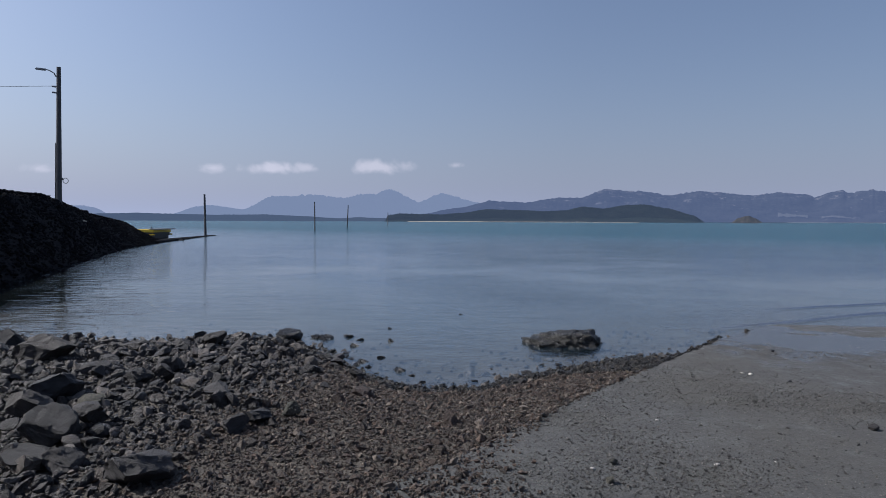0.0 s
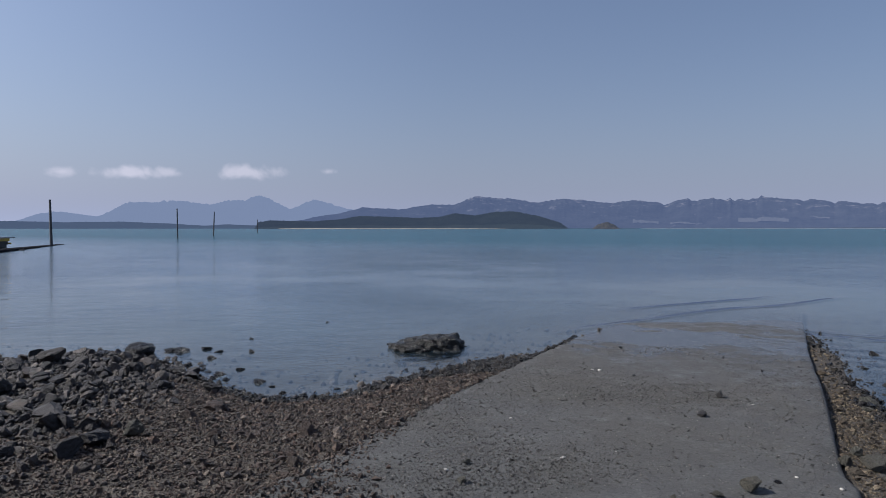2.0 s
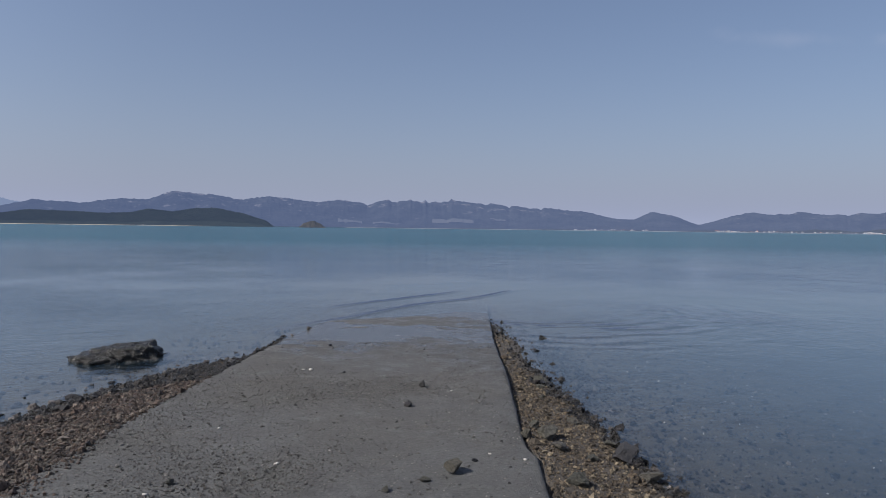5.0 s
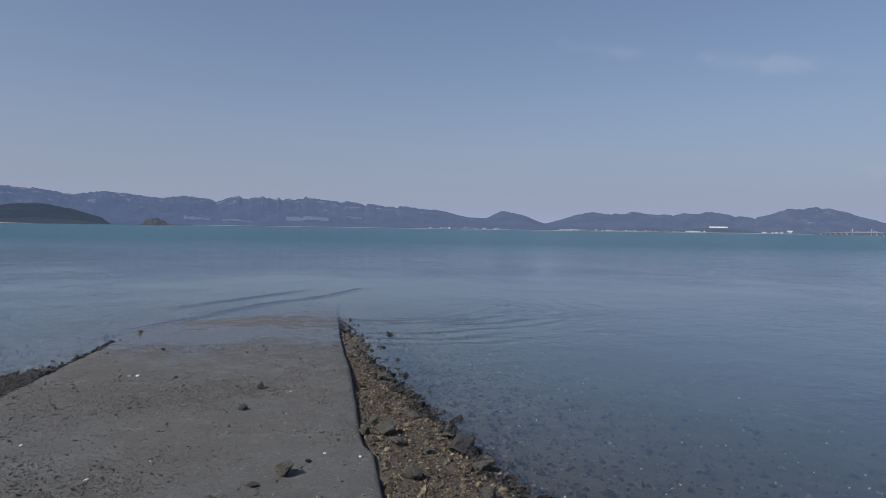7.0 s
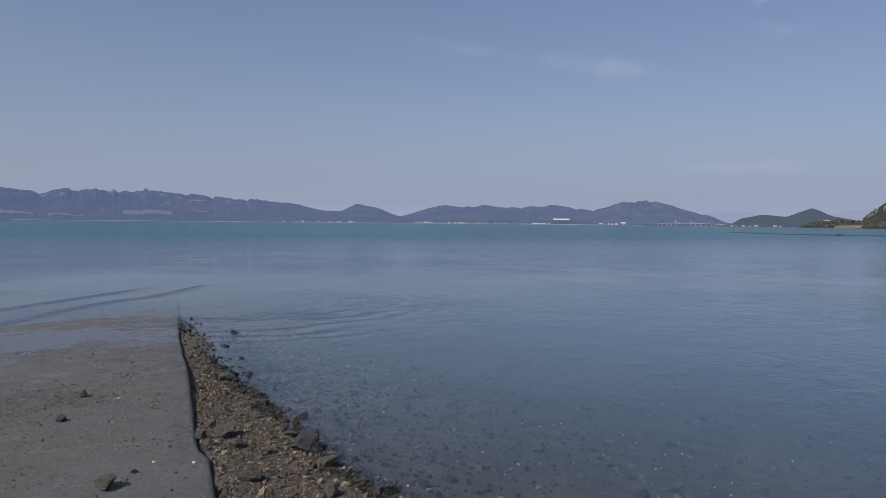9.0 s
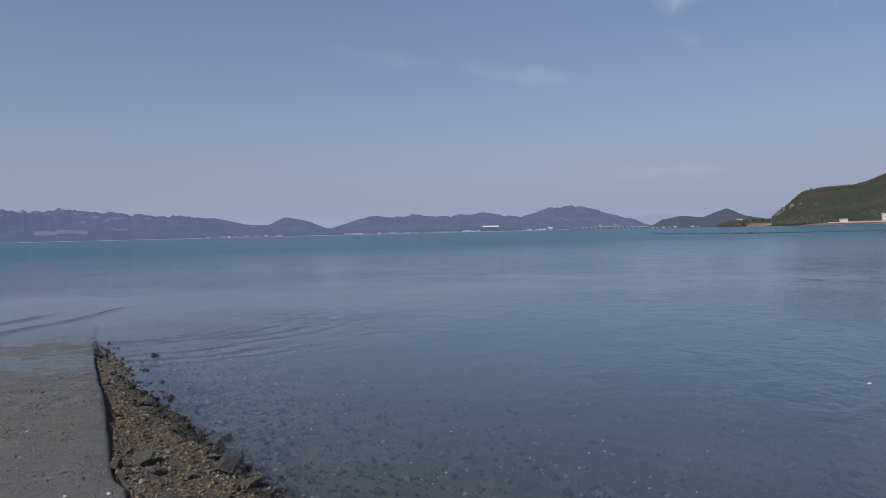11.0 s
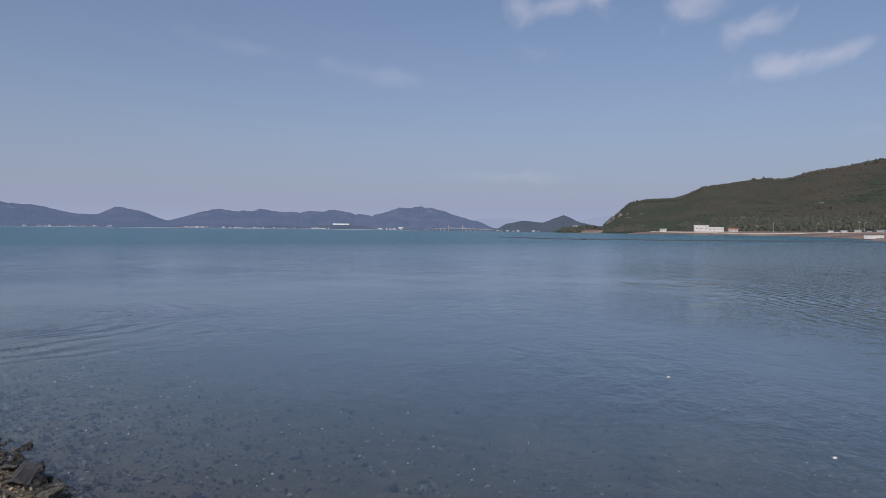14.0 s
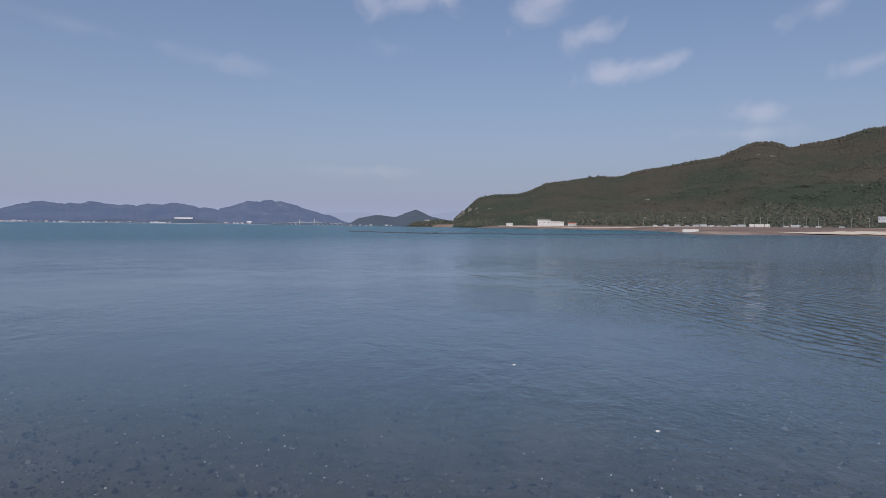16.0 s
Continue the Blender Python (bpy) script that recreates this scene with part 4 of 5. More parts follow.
ground_patch("sand_beach", "pale sand beach along the tidal flat", -145, -116.5, [(-116.5, 262, 264), (-119, 240, 285), (-121, 232, 320), (-124, 230, 360), (-145, 195, 340)], lambda a, r: flat_z(a, r) + 0.15, M_SAND, "beach", 0.1)
ground_patch("shore_sand_line", "pale sand line at the foot of the hill", -116, -95, [(-116, 520, 580), (-110, 540, 610), (-103, 600, 650), (-98, 745, 775), (-93, 865, 885)], lambda a, r: flat_z(a, r) + 0.14, M_SAND, "beach")
for lo, hi, near, far in ((-37.7, -34.2, 3275, 3345), (-40.4, -39.1, 3400, 3450), (-31.6, -29.2, 3265, 3320), (-28.3, -26.3, 3270, 3325)):
    ground_patch("far_field", "pale dry field at the foot of the mountains", lo, hi, [(lo, near, far), (hi, near, far)], lambda a, r: land_z(ROCKY, 3900, 700, 0.2, 2.0, a, r)[2] + 4.0, M_FIELD, "field")


def pitched_house(name, label, w, d, h, roof_h, walls, roof, windows, group):
    """A plain building: wall box, gabled roof with eaves, windows and a door set into the front."""
    p = empty(name, (0, 0, 0))
    tagged(p, label, "building", group)
    part("wall", box(w, d, h), walls, p)
    bm = bmesh.new()
    e = min(0.04 * w, 0.4)
    pts = [(-w / 2 - e, -d / 2 - e, h), (w / 2 + e, -d / 2 - e, h), (w / 2 + e, d / 2 + e, h), (-w / 2 - e, d / 2 + e, h), (-w / 2 - e, 0, h + roof_h), (w / 2 + e, 0, h + roof_h)]
    v = [bm.verts.new(q) for q in pts]
    for f in ((0, 1, 5, 4), (2, 3, 4, 5), (1, 2, 5), (3, 0, 4), (3, 2, 1, 0)):
        bm.faces.new([v[k] for k in f])
    part("roof", bm, roof, p)
    for i in range(windows):
        x = (i + 0.5) / windows * w - w / 2
        part("window", box(w / windows * 0.3, 0.1, h * 0.15, (x, -d / 2 - 0.02, h * 0.5)), M_DARKWIN, p)
    return p


def place(ob, az, d, z, turn=0.0):
    """Sets a building at a bearing, its front to the bay."""
    ob.matrix_world = Matrix.Translation(bearing(az, d, z)) @ pose(0, 0, 0, 0, 0, az + turn)
    return ob


factory = place(pitched_house("factory_hall", "pale pink-white factory hall on the shore", 14, 14, 6.0, 1.0, M_WHITE, M_WHITE, 3, ""), -98.85, 770, 3.0, 4)
place(pitched_house("factory_annex", "low white annex beside the factory", 15, 10, 4.0, 1.0, M_WHITE, M_WHITE, 4, ""), -99.93, 768, 3.0, 4)
place(pitched_house("warehouse", "small pale warehouse among the trees", 9, 8, 2.4, 1.2, M_PALE, M_ROOFRED, 2, ""), -101.2, 766, 3.0)
place(pitched_house("shore_hut", "small white hut on the shore", 7, 5, 2.4, 0.8, M_WHITE, M_WHITE, 2, ""), -96.0, 780, 2.6)
place(pitched_house("grey_block", "grey flat block at the hill foot", 7, 9, 5.0, 0.3, M_ROOF, M_ROOF, 4, ""), -123.4, 700, 8.6)
place(pitched_house("grey_block", "grey flat block at the hill foot", 8, 9, 6.0, 0.3, M_ROOF, M_ROOF, 4, ""), -124.4, 705, 8.0)
ridge_house = place(pitched_house("roadside_house", "pale house by the headland road", 9, 7, 2.4, 1.2, M_PALE, M_ROOF, 3, ""), -89.1, 996, 6.8)
head_hut = pitched_house("harbour_hut", "small pale hut at the foot of a wooded shore", 5, 4, 1.3, 0.7, M_PALE, M_PALE, 2, "huts by the far water")
place(head_hut, -82.6, 1545, 0.6)
for az, k in ((-11.2, 0.8), (-12.9, 0.6), (-14.6, 0.5)):
    copy_thing(head_hut, Matrix.Translation(bearing(az, 1750, 0.8)) @ pose(0, 0, 0, 0, 0, az) @ Matrix.Scale(k, 4))
for az, k in ((-82.9, 0.7), (-83.4, 1.1), (-83.9, 0.8), (-84.3, 1.2), (-85.6, 1.3), (-86.0, 0.8)):
    copy_thing(head_hut, Matrix.Translation(bearing(az, 1545, 0.6)) @ pose(0, 0, 0, 0, 0, az) @ Matrix.Scale(k, 4))
white_house = pitched_house("white_house", "small white house by the shore road", 3.0, 4, 1.4, 0.9, M_WHITE, M_WHITE, 2, "white houses by the road")
place(white_house, -114.9, 560, 3.1)
for az, d in ((-115.25, 556), (-115.6, 560), (-116.0, 562)):
    copy_thing(white_house, Matrix.Translation(bearing(az, d, 3.1)) @ pose(0, 0, 0, 0, 0, az + random.uniform(-20, 20)))
low_shed = pitched_house("low_shed", "low grey-roofed shed by the shore road", 4.5, 4, 1.1, 0.6, M_PALE, M_ROOF, 2, "low sheds by the road")
place(low_shed, -109.5, 600, 3.1)
for az, k in ((-107.8, 0.8), (-111.4, 1.2), (-112.6, 0.7), (-113.6, 1.0), (-117.9, 1.3), (-119.4, 0.8), (-108.6, 0.9), (-110.2, 0.7), (-110.9, 1.1), (-112.0, 0.9), (-113.1, 0.6), (-114.2, 1.2), (-117.2, 0.9), (-118.6, 0.7), (-120.9, 0.8)):
    copy_thing(low_shed, Matrix.Translation(bearing(az, random.uniform(570, 620), 3.1)) @ pose(0, 0, 0, 0, 0, az + random.uniform(-25, 25)) @ Matrix.Scale(k, 4))


def make_container():
    p = empty("white_container", (0, 0, 0))
    tagged(p, "long white container box on the tidal flat", "container")
    part("box_wall", box(5.6, 2.2, 1.2, (0, 0, 0), 0.04), M_WHITE, p)
    part("lid", box(5.8, 2.4, 0.1, (0, 0, 1.2), 0.03), M_WHITE, p)
    for i in range(4):
        part("rib", box(0.1, 0.06, 1.15, (-2.1 + 1.4 * i, -1.13, 0.03)), M_LAMP, p)
    return place(p, -110.5, 266, 0.3)


make_container()
road_pole = empty("road_pole", (0, 0, 0))
tagged(road_pole, "grey road lamp pole along the shore", "street lamp", "poles along the shore road")
part("shaft", rod((0, 0, -0.6), (0, 0, 7.5), 0.1, 0.07, 8), M_LAMP, road_pole)
part("arm", rod((0, 0, 7.3), (1.3, 0, 7.6), 0.07, 0.05, 6), M_LAMP, road_pole)
part("lamp_head", box(0.9, 0.3, 0.16, (1.6, 0, 7.52), 0.04), M_LAMP, road_pole)
place(road_pole, -104.0, 590, 3.1)
for az in (-106.9, -109.6, -109.9, -111.6, -113.0, -114.4, -115.5, -116.0, -117.1, -117.6, -118.1, -118.6, -119.4, -121.5, -122.6):
    copy_thing(road_pole, Matrix.Translation(bearing(az, random.uniform(575, 600), 3.1)) @ pose(0, 0, 0, 0, 0, az + random.choice((0, 180))))

# village on the far coast
VILLAGE = "houses of the far village"
v_house = pitched_house("village_house", "tiny pale house of the far village", 10, 7, 3.6, 2, M_VILLA, M_VILLA, 3, VILLAGE)
r_house = pitched_house("village_house", "tiny house with a rust-red roof in the far village", 9, 7, 3.4, 2.2, M_VILLA, M_ROOFRED, 3, VILLAGE)
place(v_house, -58.0, 3190, 3.0)
place(r_house, -60.0, 3200, 3.5)
for i in range(130):
    az = random.choice((random.uniform(-57, -62.5), random.uniform(-62, -68), random.uniform(-67, -68.5), random.uniform(-46, -52), random.uniform(-72.5, -74.5)))
    d = random.uniform(3160, 3230)
    copy_thing(random.choice((v_house, v_house, v_house, r_house)), Matrix.Translation(bearing(az, d, 1.5 + (d - 3150) * 0.035)) @ pose(0, 0, 0, 0, 0, az + random.uniform(-30, 30)) @ Matrix.Scale(random.uniform(0.3, 0.75), 4))
place(pitched_house("white_hall", "large white hall on the rise over the village", 76, 20, 5, 1.5, M_VILLA, M_VILLA, 0, ""), -69.4, 3250, 22.0)
place(pitched_house("white_hall", "large white hall by the far bridge", 22, 14, 3.4, 1.5, M_VILLA, M_VILLA, 3, ""), -74.4, 3200, 9.0)


def make_bridge():
    """A far cable-stayed bridge: deck, piers, two towers, fans of cables."""
    a, b = bearing(-76.3, 2700), bearing(-82.2, 2300)
    p = empty("cable_bridge", a)
    tagged(p, "white cable-stayed bridge far across the bay", "bridge")
    d = b - a
    n = d.length
    u = d / n
    turn = math.degrees(math.atan2(u.y, u.x))

    def at(t):
        return u * (n * t)

    def rise(t):
        return 4 + 4.5 * math.sin(math.pi * min(1, max(0, t)))
    for i in range(16):
        t = (i + 0.5) / 16
        part("deck", box(n / 16 + 0.5, 7, 0.9, (*at(t).xy, rise(t)), 0, turn), M_PALE, p)
        if i not in (6, 7, 8, 9):
            part("pier", box(1.2, 5, rise(t) + 3, (*at(t).xy, -3), 0, turn), M_PALE, p)
    for t in (0.40, 0.60):
        c = at(t)
        tower = part("tower", box(1.8, 1.8, 23, (*c.xy, -3), 0, turn), M_PALE, p)
        for k in (1, 2, 3, 4):
            for s in (-1, 1):
                e = at(t + s * 0.024 * k) + Vector((0, 0, rise(t) + 1))
                part("cable", rod(c + Vector((0, 0, 18.5 - k)), e, 0.1, 0.1, 5), M_PALE, tower)
    return p


make_bridge()

# ---- woods ----
ICO = bmesh.new()
bmesh.ops.create_icosphere(ICO, subdivisions=1, radius=1)
ICO_V = np.array([v.co[:] for v in ICO.verts])
ICO_F = np.array([[v.index for v in f.verts] for f in ICO.faces])
ICO.free()
ICO2 = bmesh.new()
bmesh.ops.create_icosphere(ICO2, subdivisions=3, radius=1)
ICO2_V = np.array([v.co[:] for v in ICO2.verts])
ICO2_F = np.array([[v.index for v in f.verts] for f in ICO2.faces])
ICO2.free()
rng = np.random.default_rng(4)


ICO4 = bmesh.new()
bmesh.ops.create_icosphere(ICO4, subdivisions=4, radius=1)
ICO4_V = np.array([v.co[:] for v in ICO4.verts])
ICO4_F = np.array([[v.index for v in f.verts] for f in ICO4.faces])
ICO4.free()
ICO3_V, ICO3_F = ICO2_V, ICO2_F
ICO2 = bmesh.new()
bmesh.ops.create_icosphere(ICO2, subdivisions=2, radius=1)
ICO2_V = np.array([v.co[:] for v in ICO2.verts])
ICO2_F = np.array([[v.index for v in f.verts] for f in ICO2.faces])
ICO2.free()
OCT_V = np.array([(1, 0, 0), (-1, 0, 0), (0, 1, 0), (0, -1, 0), (0, 0, 1), (0, 0, -1)], float)
OCT_F = np.array([(0, 2, 4), (2, 1, 4), (1, 3, 4), (3, 0, 4), (2, 0, 5), (1, 2, 5), (3, 1, 5), (0, 3, 5)])


def cut_shape(base, cuts, deep, jitter=0.0):
    """A rounded form hewn by random planes into an angular stone."""
    v = base * (1 + jitter * rng.normal(size=(len(base), 1)))
    for _ in range(cuts):
        n = rng.normal(size=3)
        n /= np.linalg.norm(n)
        k = rng.uniform(*deep)
        over = np.maximum(v @ n - k, 0)
        v = v - over[:, None] * n
    return v - (v.max(0) + v.min(0)) / 2


def scatter(name, shapes, faces, places, sizes, material, flat=(0.5, 0.9), tip=25.0, smooth=False):
    """One object of many loose pieces: shapes turned, scaled and set down."""
    n = len(places)
    pick = rng.integers(0, len(shapes), n)
    spin = rng.uniform(0, 2 * math.pi, n)
    ta, tb = np.radians(rng.normal(0, tip, n)), np.radians(rng.normal(0, tip, n))
    sx = sizes[:, None] * np.stack([rng.uniform(0.85, 1.3, n), rng.uniform(0.7, 1.0, n), rng.uniform(*flat, n)], -1)
    v = np.array(shapes)[pick] * sx[:, None, :] * 0.5
    c, s = np.cos(ta)[:, None], np.sin(ta)[:, None]
    v = np.stack([v[..., 0], c * v[..., 1] - s * v[..., 2], s * v[..., 1] + c * v[..., 2]], -1)
    c, s = np.cos(tb)[:, None], np.sin(tb)[:, None]
    v = np.stack([c * v[..., 0] + s * v[..., 2], v[..., 1], -s * v[..., 0] + c * v[..., 2]], -1)
    c, s = np.cos(spin)[:, None], np.sin(spin)[:, None]
    v = np.stack([c * v[..., 0] - s * v[..., 1], s * v[..., 0] + c * v[..., 1], v[..., 2]], -1)
    v = v + np.asarray(places)[:, None, :]
    k = len(shapes[0])
    f = faces[None] + (np.arange(n) * k)[:, None, None]
    return array_object(name, v.reshape(-1, 3), f.reshape(-1, 3), material, smooth)


def wood(name, label, stops, d, depth, rough, seed, count, size, material, lo, hi, rmin, rmax, flat=(0.6, 1.1), gaps=-0.7, bare=(), lift=0.1, simple=False):
    """Tree crowns over a hillside, with gaps and bare places (bearing, distance, radius)."""
    az = rng.uniform(lo, hi, count)
    r = rng.uniform(rmin, rmax, count)
    x, y, z = land_z(stops, d, depth, rough, seed, az, r)
    keep = (z > 1.5) & (fbm(x, y, 0.012, 3, 5.0) > gaps)
    for a, dist, wide in bare:
        c = bearing(a, dist)
        keep &= np.hypot(x - c.x, (y - c.y)) > wide * rng.uniform(0.6, 1.1, count)
    pts = np.stack([x, y, z + size * lift], -1)[keep]
    sizes = size * rng.lognormal(0.0, 0.3, len(pts))
    base, faces = (OCT_V, OCT_F) if simple else (ICO_V, ICO_F)
    shapes = [base * (1 + 0.22 * rng.normal(size=(len(base), 1))) for _ in range(8)]
    return tagged(scatter(name, shapes, faces, pts, sizes, material, flat, 8, True), label, "trees", kind="stuff")


OUTCROPS = [(-116.15, 1165, 11), (-115.2, 1190, 5), (-107.16, 985, 7), (-122.1, 975, 5), (-94.2, 1040, 6), (-93.4, 1000, 5)]
wood("hill_pines", "dense dark green pine crowns over the hill", HILL, 1300, 480, 0.12, 9.0, 58000, 2.5, M_PINE, -124.5, -91.3, 850, 1330, (0.7, 1.0), -0.9, OUTCROPS, -0.04, True)
wood("ridge_pines", "pointed pines along the ridge of the hill", HILL, 1300, 480, 0.12, 9.0, 5200, 2.2, M_PINE, -124.5, -91.3, 1270, 1316, (1.1, 2.0), -0.3, (), 0.5)
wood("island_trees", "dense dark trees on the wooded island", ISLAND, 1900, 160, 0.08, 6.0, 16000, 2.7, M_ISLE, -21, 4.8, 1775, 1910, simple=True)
wood("shore_bushes", "olive and brown trees and bushes behind the shore", HILL, 1300, 480, 0.12, 9.0, 6500, 3.0, M_BUSH, -126, -91.5, 815, 895, (0.6, 1.4), -0.5)
wood("rise_bushes", "scrubby trees on the low rise", LOW_RISE, 1000, 70, 0.15, 14.0, 700, 3.6, M_BUSH, -95.5, -87.6, 940, 1010)

# quarried cliff at the end of the hill
M_CLIFF = stone_stuff("grey_cliff", [(0.1, 0.09, 0.078), (0.075, 0.068, 0.06)], island=False, grain=0.12)
for a, dist, w, h, lean in ((-91.75, 1215, 13, 34, 8), (-92.15, 1190, 10, 24, -6), (-92.6, 1130, 9, 16, 10), (-93.2, 1060, 7, 11, -8)):
    x, y, z = land_z(HILL, 1300, 480, 0.12, 9.0, np.array(a), np.array(float(dist)))
    v = cut_shape(ICO4_V, 14, (0.45, 0.8), 0.03) * np.array((w * 0.6, w, h * 0.55))
    ob = array_object("cliff_face", v, ICO4_F, M_CLIFF)
    ob.matrix_world = pose(float(x), float(y), float(z) - h * 0.12, lean, lean, a)
    tagged(ob, "steep grey-tan rock cliff at the end of the hill", "cliff", "cliffs of the hill")

# bare pale rock that shows between the pines
for a, dist, wide in OUTCROPS:
    x, y, z = land_z(HILL, 1300, 480, 0.12, 9.0, np.array(a), np.array(float(dist)))
    v = cut_shape(ICO2_V, 10, (0.5, 0.85), 0.1) * np.array((wide * 0.7, wide * 0.9, wide * 0.22))
    ob = array_object("rock_outcrop", v, ICO2_F, M_OLIVE)
    ob.location = (float(x), float(y), float(z) - wide * 0.03)
    tagged(ob, "bare pale rock outcrop among the hill pines", "rock", "outcrops on the hill")

# ---- breakwater boulders ----
def rock_mesh(name, base, faces, cuts, deep, scale, material, smooth=False, rough=1.0):
    """Hewn by planes, then broken up by ledges and a rough skin."""
    o = rng.uniform(0, 50, 3)
    lump = np.array([noise.fractal(Vector(p * 1.3 + o), 1.0, 2.0, 2) for p in base])
    v = cut_shape(base * (1 + 0.22 * rough * lump)[:, None], cuts, deep)
    d = np.array([noise.fractal(Vector(p * 2.6 + o), 1.0, 2.0, 3) * 0.1 + noise.fractal(Vector((p[0] * 5, p[1] * 5, p[2] * 9)) + Vector(o), 1.0, 2.0, 2) * 0.025 for p in base])
    v = (v * (1 + rough * d)[:, None]) * np.array(scale)
    ob = array_object(name, v, faces, material, smooth)
    me = ob.data
    bpy.data.objects.remove(ob)
    return me


# the same near-black tones, backlit shade included in the colour
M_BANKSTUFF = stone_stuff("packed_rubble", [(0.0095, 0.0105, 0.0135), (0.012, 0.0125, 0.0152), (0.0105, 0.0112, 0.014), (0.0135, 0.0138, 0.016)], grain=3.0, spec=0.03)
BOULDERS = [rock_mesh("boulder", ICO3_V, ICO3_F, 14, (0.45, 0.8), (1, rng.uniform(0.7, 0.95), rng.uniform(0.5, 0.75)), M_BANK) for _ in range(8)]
bank = bpy.data.objects["breakwater"]
for i in range(290):
    s = rng.uniform(-8, 47)
    q = rng.uniform(-1.1, 2.6) if i % 3 else rng.uniform(1.9, 2.8)
    size = rng.uniform(0.1, 0.22)
    c = BANK_A + BANK_DIR * s + BANK_OUT * q
    b = new("boulder", BOULDERS[i % 8])
    b.parent = bank
    b.matrix_world = pose(c.x, c.y, float(bank_z(np.array(s), np.array(q))) + size * 0.08, rng.uniform(-25, 25), rng.uniform(-25, 25), rng.uniform(0, 360)) @ Matrix.Scale(size, 4)

RUBBLE = [cut_shape(ICO_V, 4, (0.4, 0.8), 0.15) * 1.3 for _ in range(16)]
s, q = rng.uniform(-4, 48, 14000), rng.uniform(-1.4, 3.2, 14000)
pts = np.stack([BANK_A.x + BANK_DIR.x * s + BANK_OUT.x * q, BANK_A.y + BANK_DIR.y * s + BANK_OUT.y * q, bank_z(s, q) + 0.03], -1)
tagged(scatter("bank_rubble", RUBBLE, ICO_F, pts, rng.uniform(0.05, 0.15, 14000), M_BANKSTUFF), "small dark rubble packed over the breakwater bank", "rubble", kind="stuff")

# ---- loose stones, each a thing ----
STONES = [rock_mesh("stone", ICO4_V, ICO4_F, 13, (0.42, 0.8), (0.56, rng.uniform(0.4, 0.55), rng.uniform(0.32, 0.46)), M_ROCK) for _ in range(12)]
SLABS = [rock_mesh("slab", ICO4_V, ICO4_F, 12, (0.4, 0.8), (0.56, rng.uniform(0.34, 0.46), 0.15), M_ROCK) for _ in range(4)]
OLIVES = [rock_mesh("olive_stone", ICO4_V, ICO4_F, 16, (0.4, 0.76), (0.54, rng.uniform(0.38, 0.5), rng.uniform(0.28, 0.38)), M_OLIVE) for _ in range(6)]
WETS = [rock_mesh("wet_stone", ICO3_V, ICO3_F, 12, (0.4, 0.8), (0.55, rng.uniform(0.36, 0.48), rng.uniform(0.2, 0.28)), M_WETSTONE) for _ in range(5)]
BROWNS = [rock_mesh("brown_stone", ICO4_V, ICO4_F, 16, (0.45, 0.8), (0.54, rng.uniform(0.38, 0.5), rng.uniform(0.26, 0.34)), M_BROWN) for _ in range(4)]
SHELL = rock_mesh("shell", ICO_V, ICO_F, 2, (0.6, 0.9), (0.5, 0.4, 0.18), M_SHELL, True)
ROUND = rock_mesh("round_stone", ICO4_V, ICO4_F, 5, (0.7, 0.92), (0.5, 0.42, 0.24), M_WETSTONE, True, 0.6)


def out_of_water(x, y):
    return np.interp(x, SHORE_X, SHORE_Y) - y


def rest(x, y):
    on = float(inside_ramp(np.array(x), np.array(y))) > 0.02
    return ramp_z(x, y) if on else float(ground_z(x, y))


def stone(name, mesh, x, y, size, label, category, group="", sink=0.15, tilt=18.0, turn=None, z=None):
    ob = new(name, mesh)
    low = min(v.co.z for v in mesh.vertices) * size
    base = rest(x, y) if z is None else z
    turn = rng.uniform(0, 360) if turn is None else turn
    ob.matrix_world = pose(x, y, base - low * (1 - 2 * sink), rng.uniform(-tilt, tilt), rng.uniform(-tilt, tilt), turn) @ Matrix.Scale(size, 4)
    return tagged(ob, label, category, group)


SHORE_GROUP = "large stones on the left beach"
BIG = "large dark angular stone on the rocky beach"
for x, y, w in ((-4.51, 7.6, 0.64), (-2.63, 4.25, 0.36), (-2.38, 4.25, 0.28), (-2.74, 4.72, 0.4), (-2.7, 5.12, 0.36), (-3.32, 5.42, 0.38), (-3.42, 5.85, 0.48),
                (-2.97, 6.56, 0.3), (-2.75, 6.64, 0.32), (-2.98, 8.85, 0.4), (-2.84, 6.95, 0.28), (-3.34, 8.7, 0.22), (-2.48, 8.1, 0.19), (-1.45, 5.26, 0.25), (-1.55, 5.04, 0.25),
                (-2.52, 8.3, 0.26), (-1.93, 8.38, 0.22), (-3.0, 9.0, 0.24), (-5.3, 7.3, 0.5), (-4.9, 6.3, 0.45), (-5.6, 8.6, 0.5), (-3.9, 8.5, 0.32), (-4.3, 5.2, 0.4)):
    stone("beach_stone", STONES[int(rng.integers(12))], x, y, w, BIG, "stone", SHORE_GROUP)
stone("beach_stone", STONES[5], -1.84, 4.05, 0.47, "large pale brown stone with a ridged top", "stone", SHORE_GROUP, 0.22, 8, 20)
stone("beach_stone", OLIVES[2], -1.23, 5.42, 0.22, "tilted pale grey angular stone on the beach", "stone", SHORE_GROUP, 0.05, 30)
stone("beach_stone", OLIVES[4], -2.98, 5.66, 0.3, "pale brown angular stone on the beach", "stone", SHORE_GROUP)
stone("beach_stone", BROWNS[0], -0.75, 6.32, 0.26, "reddish brown stone at the edge of the gravel", "stone", SHORE_GROUP, 0.15, 8)
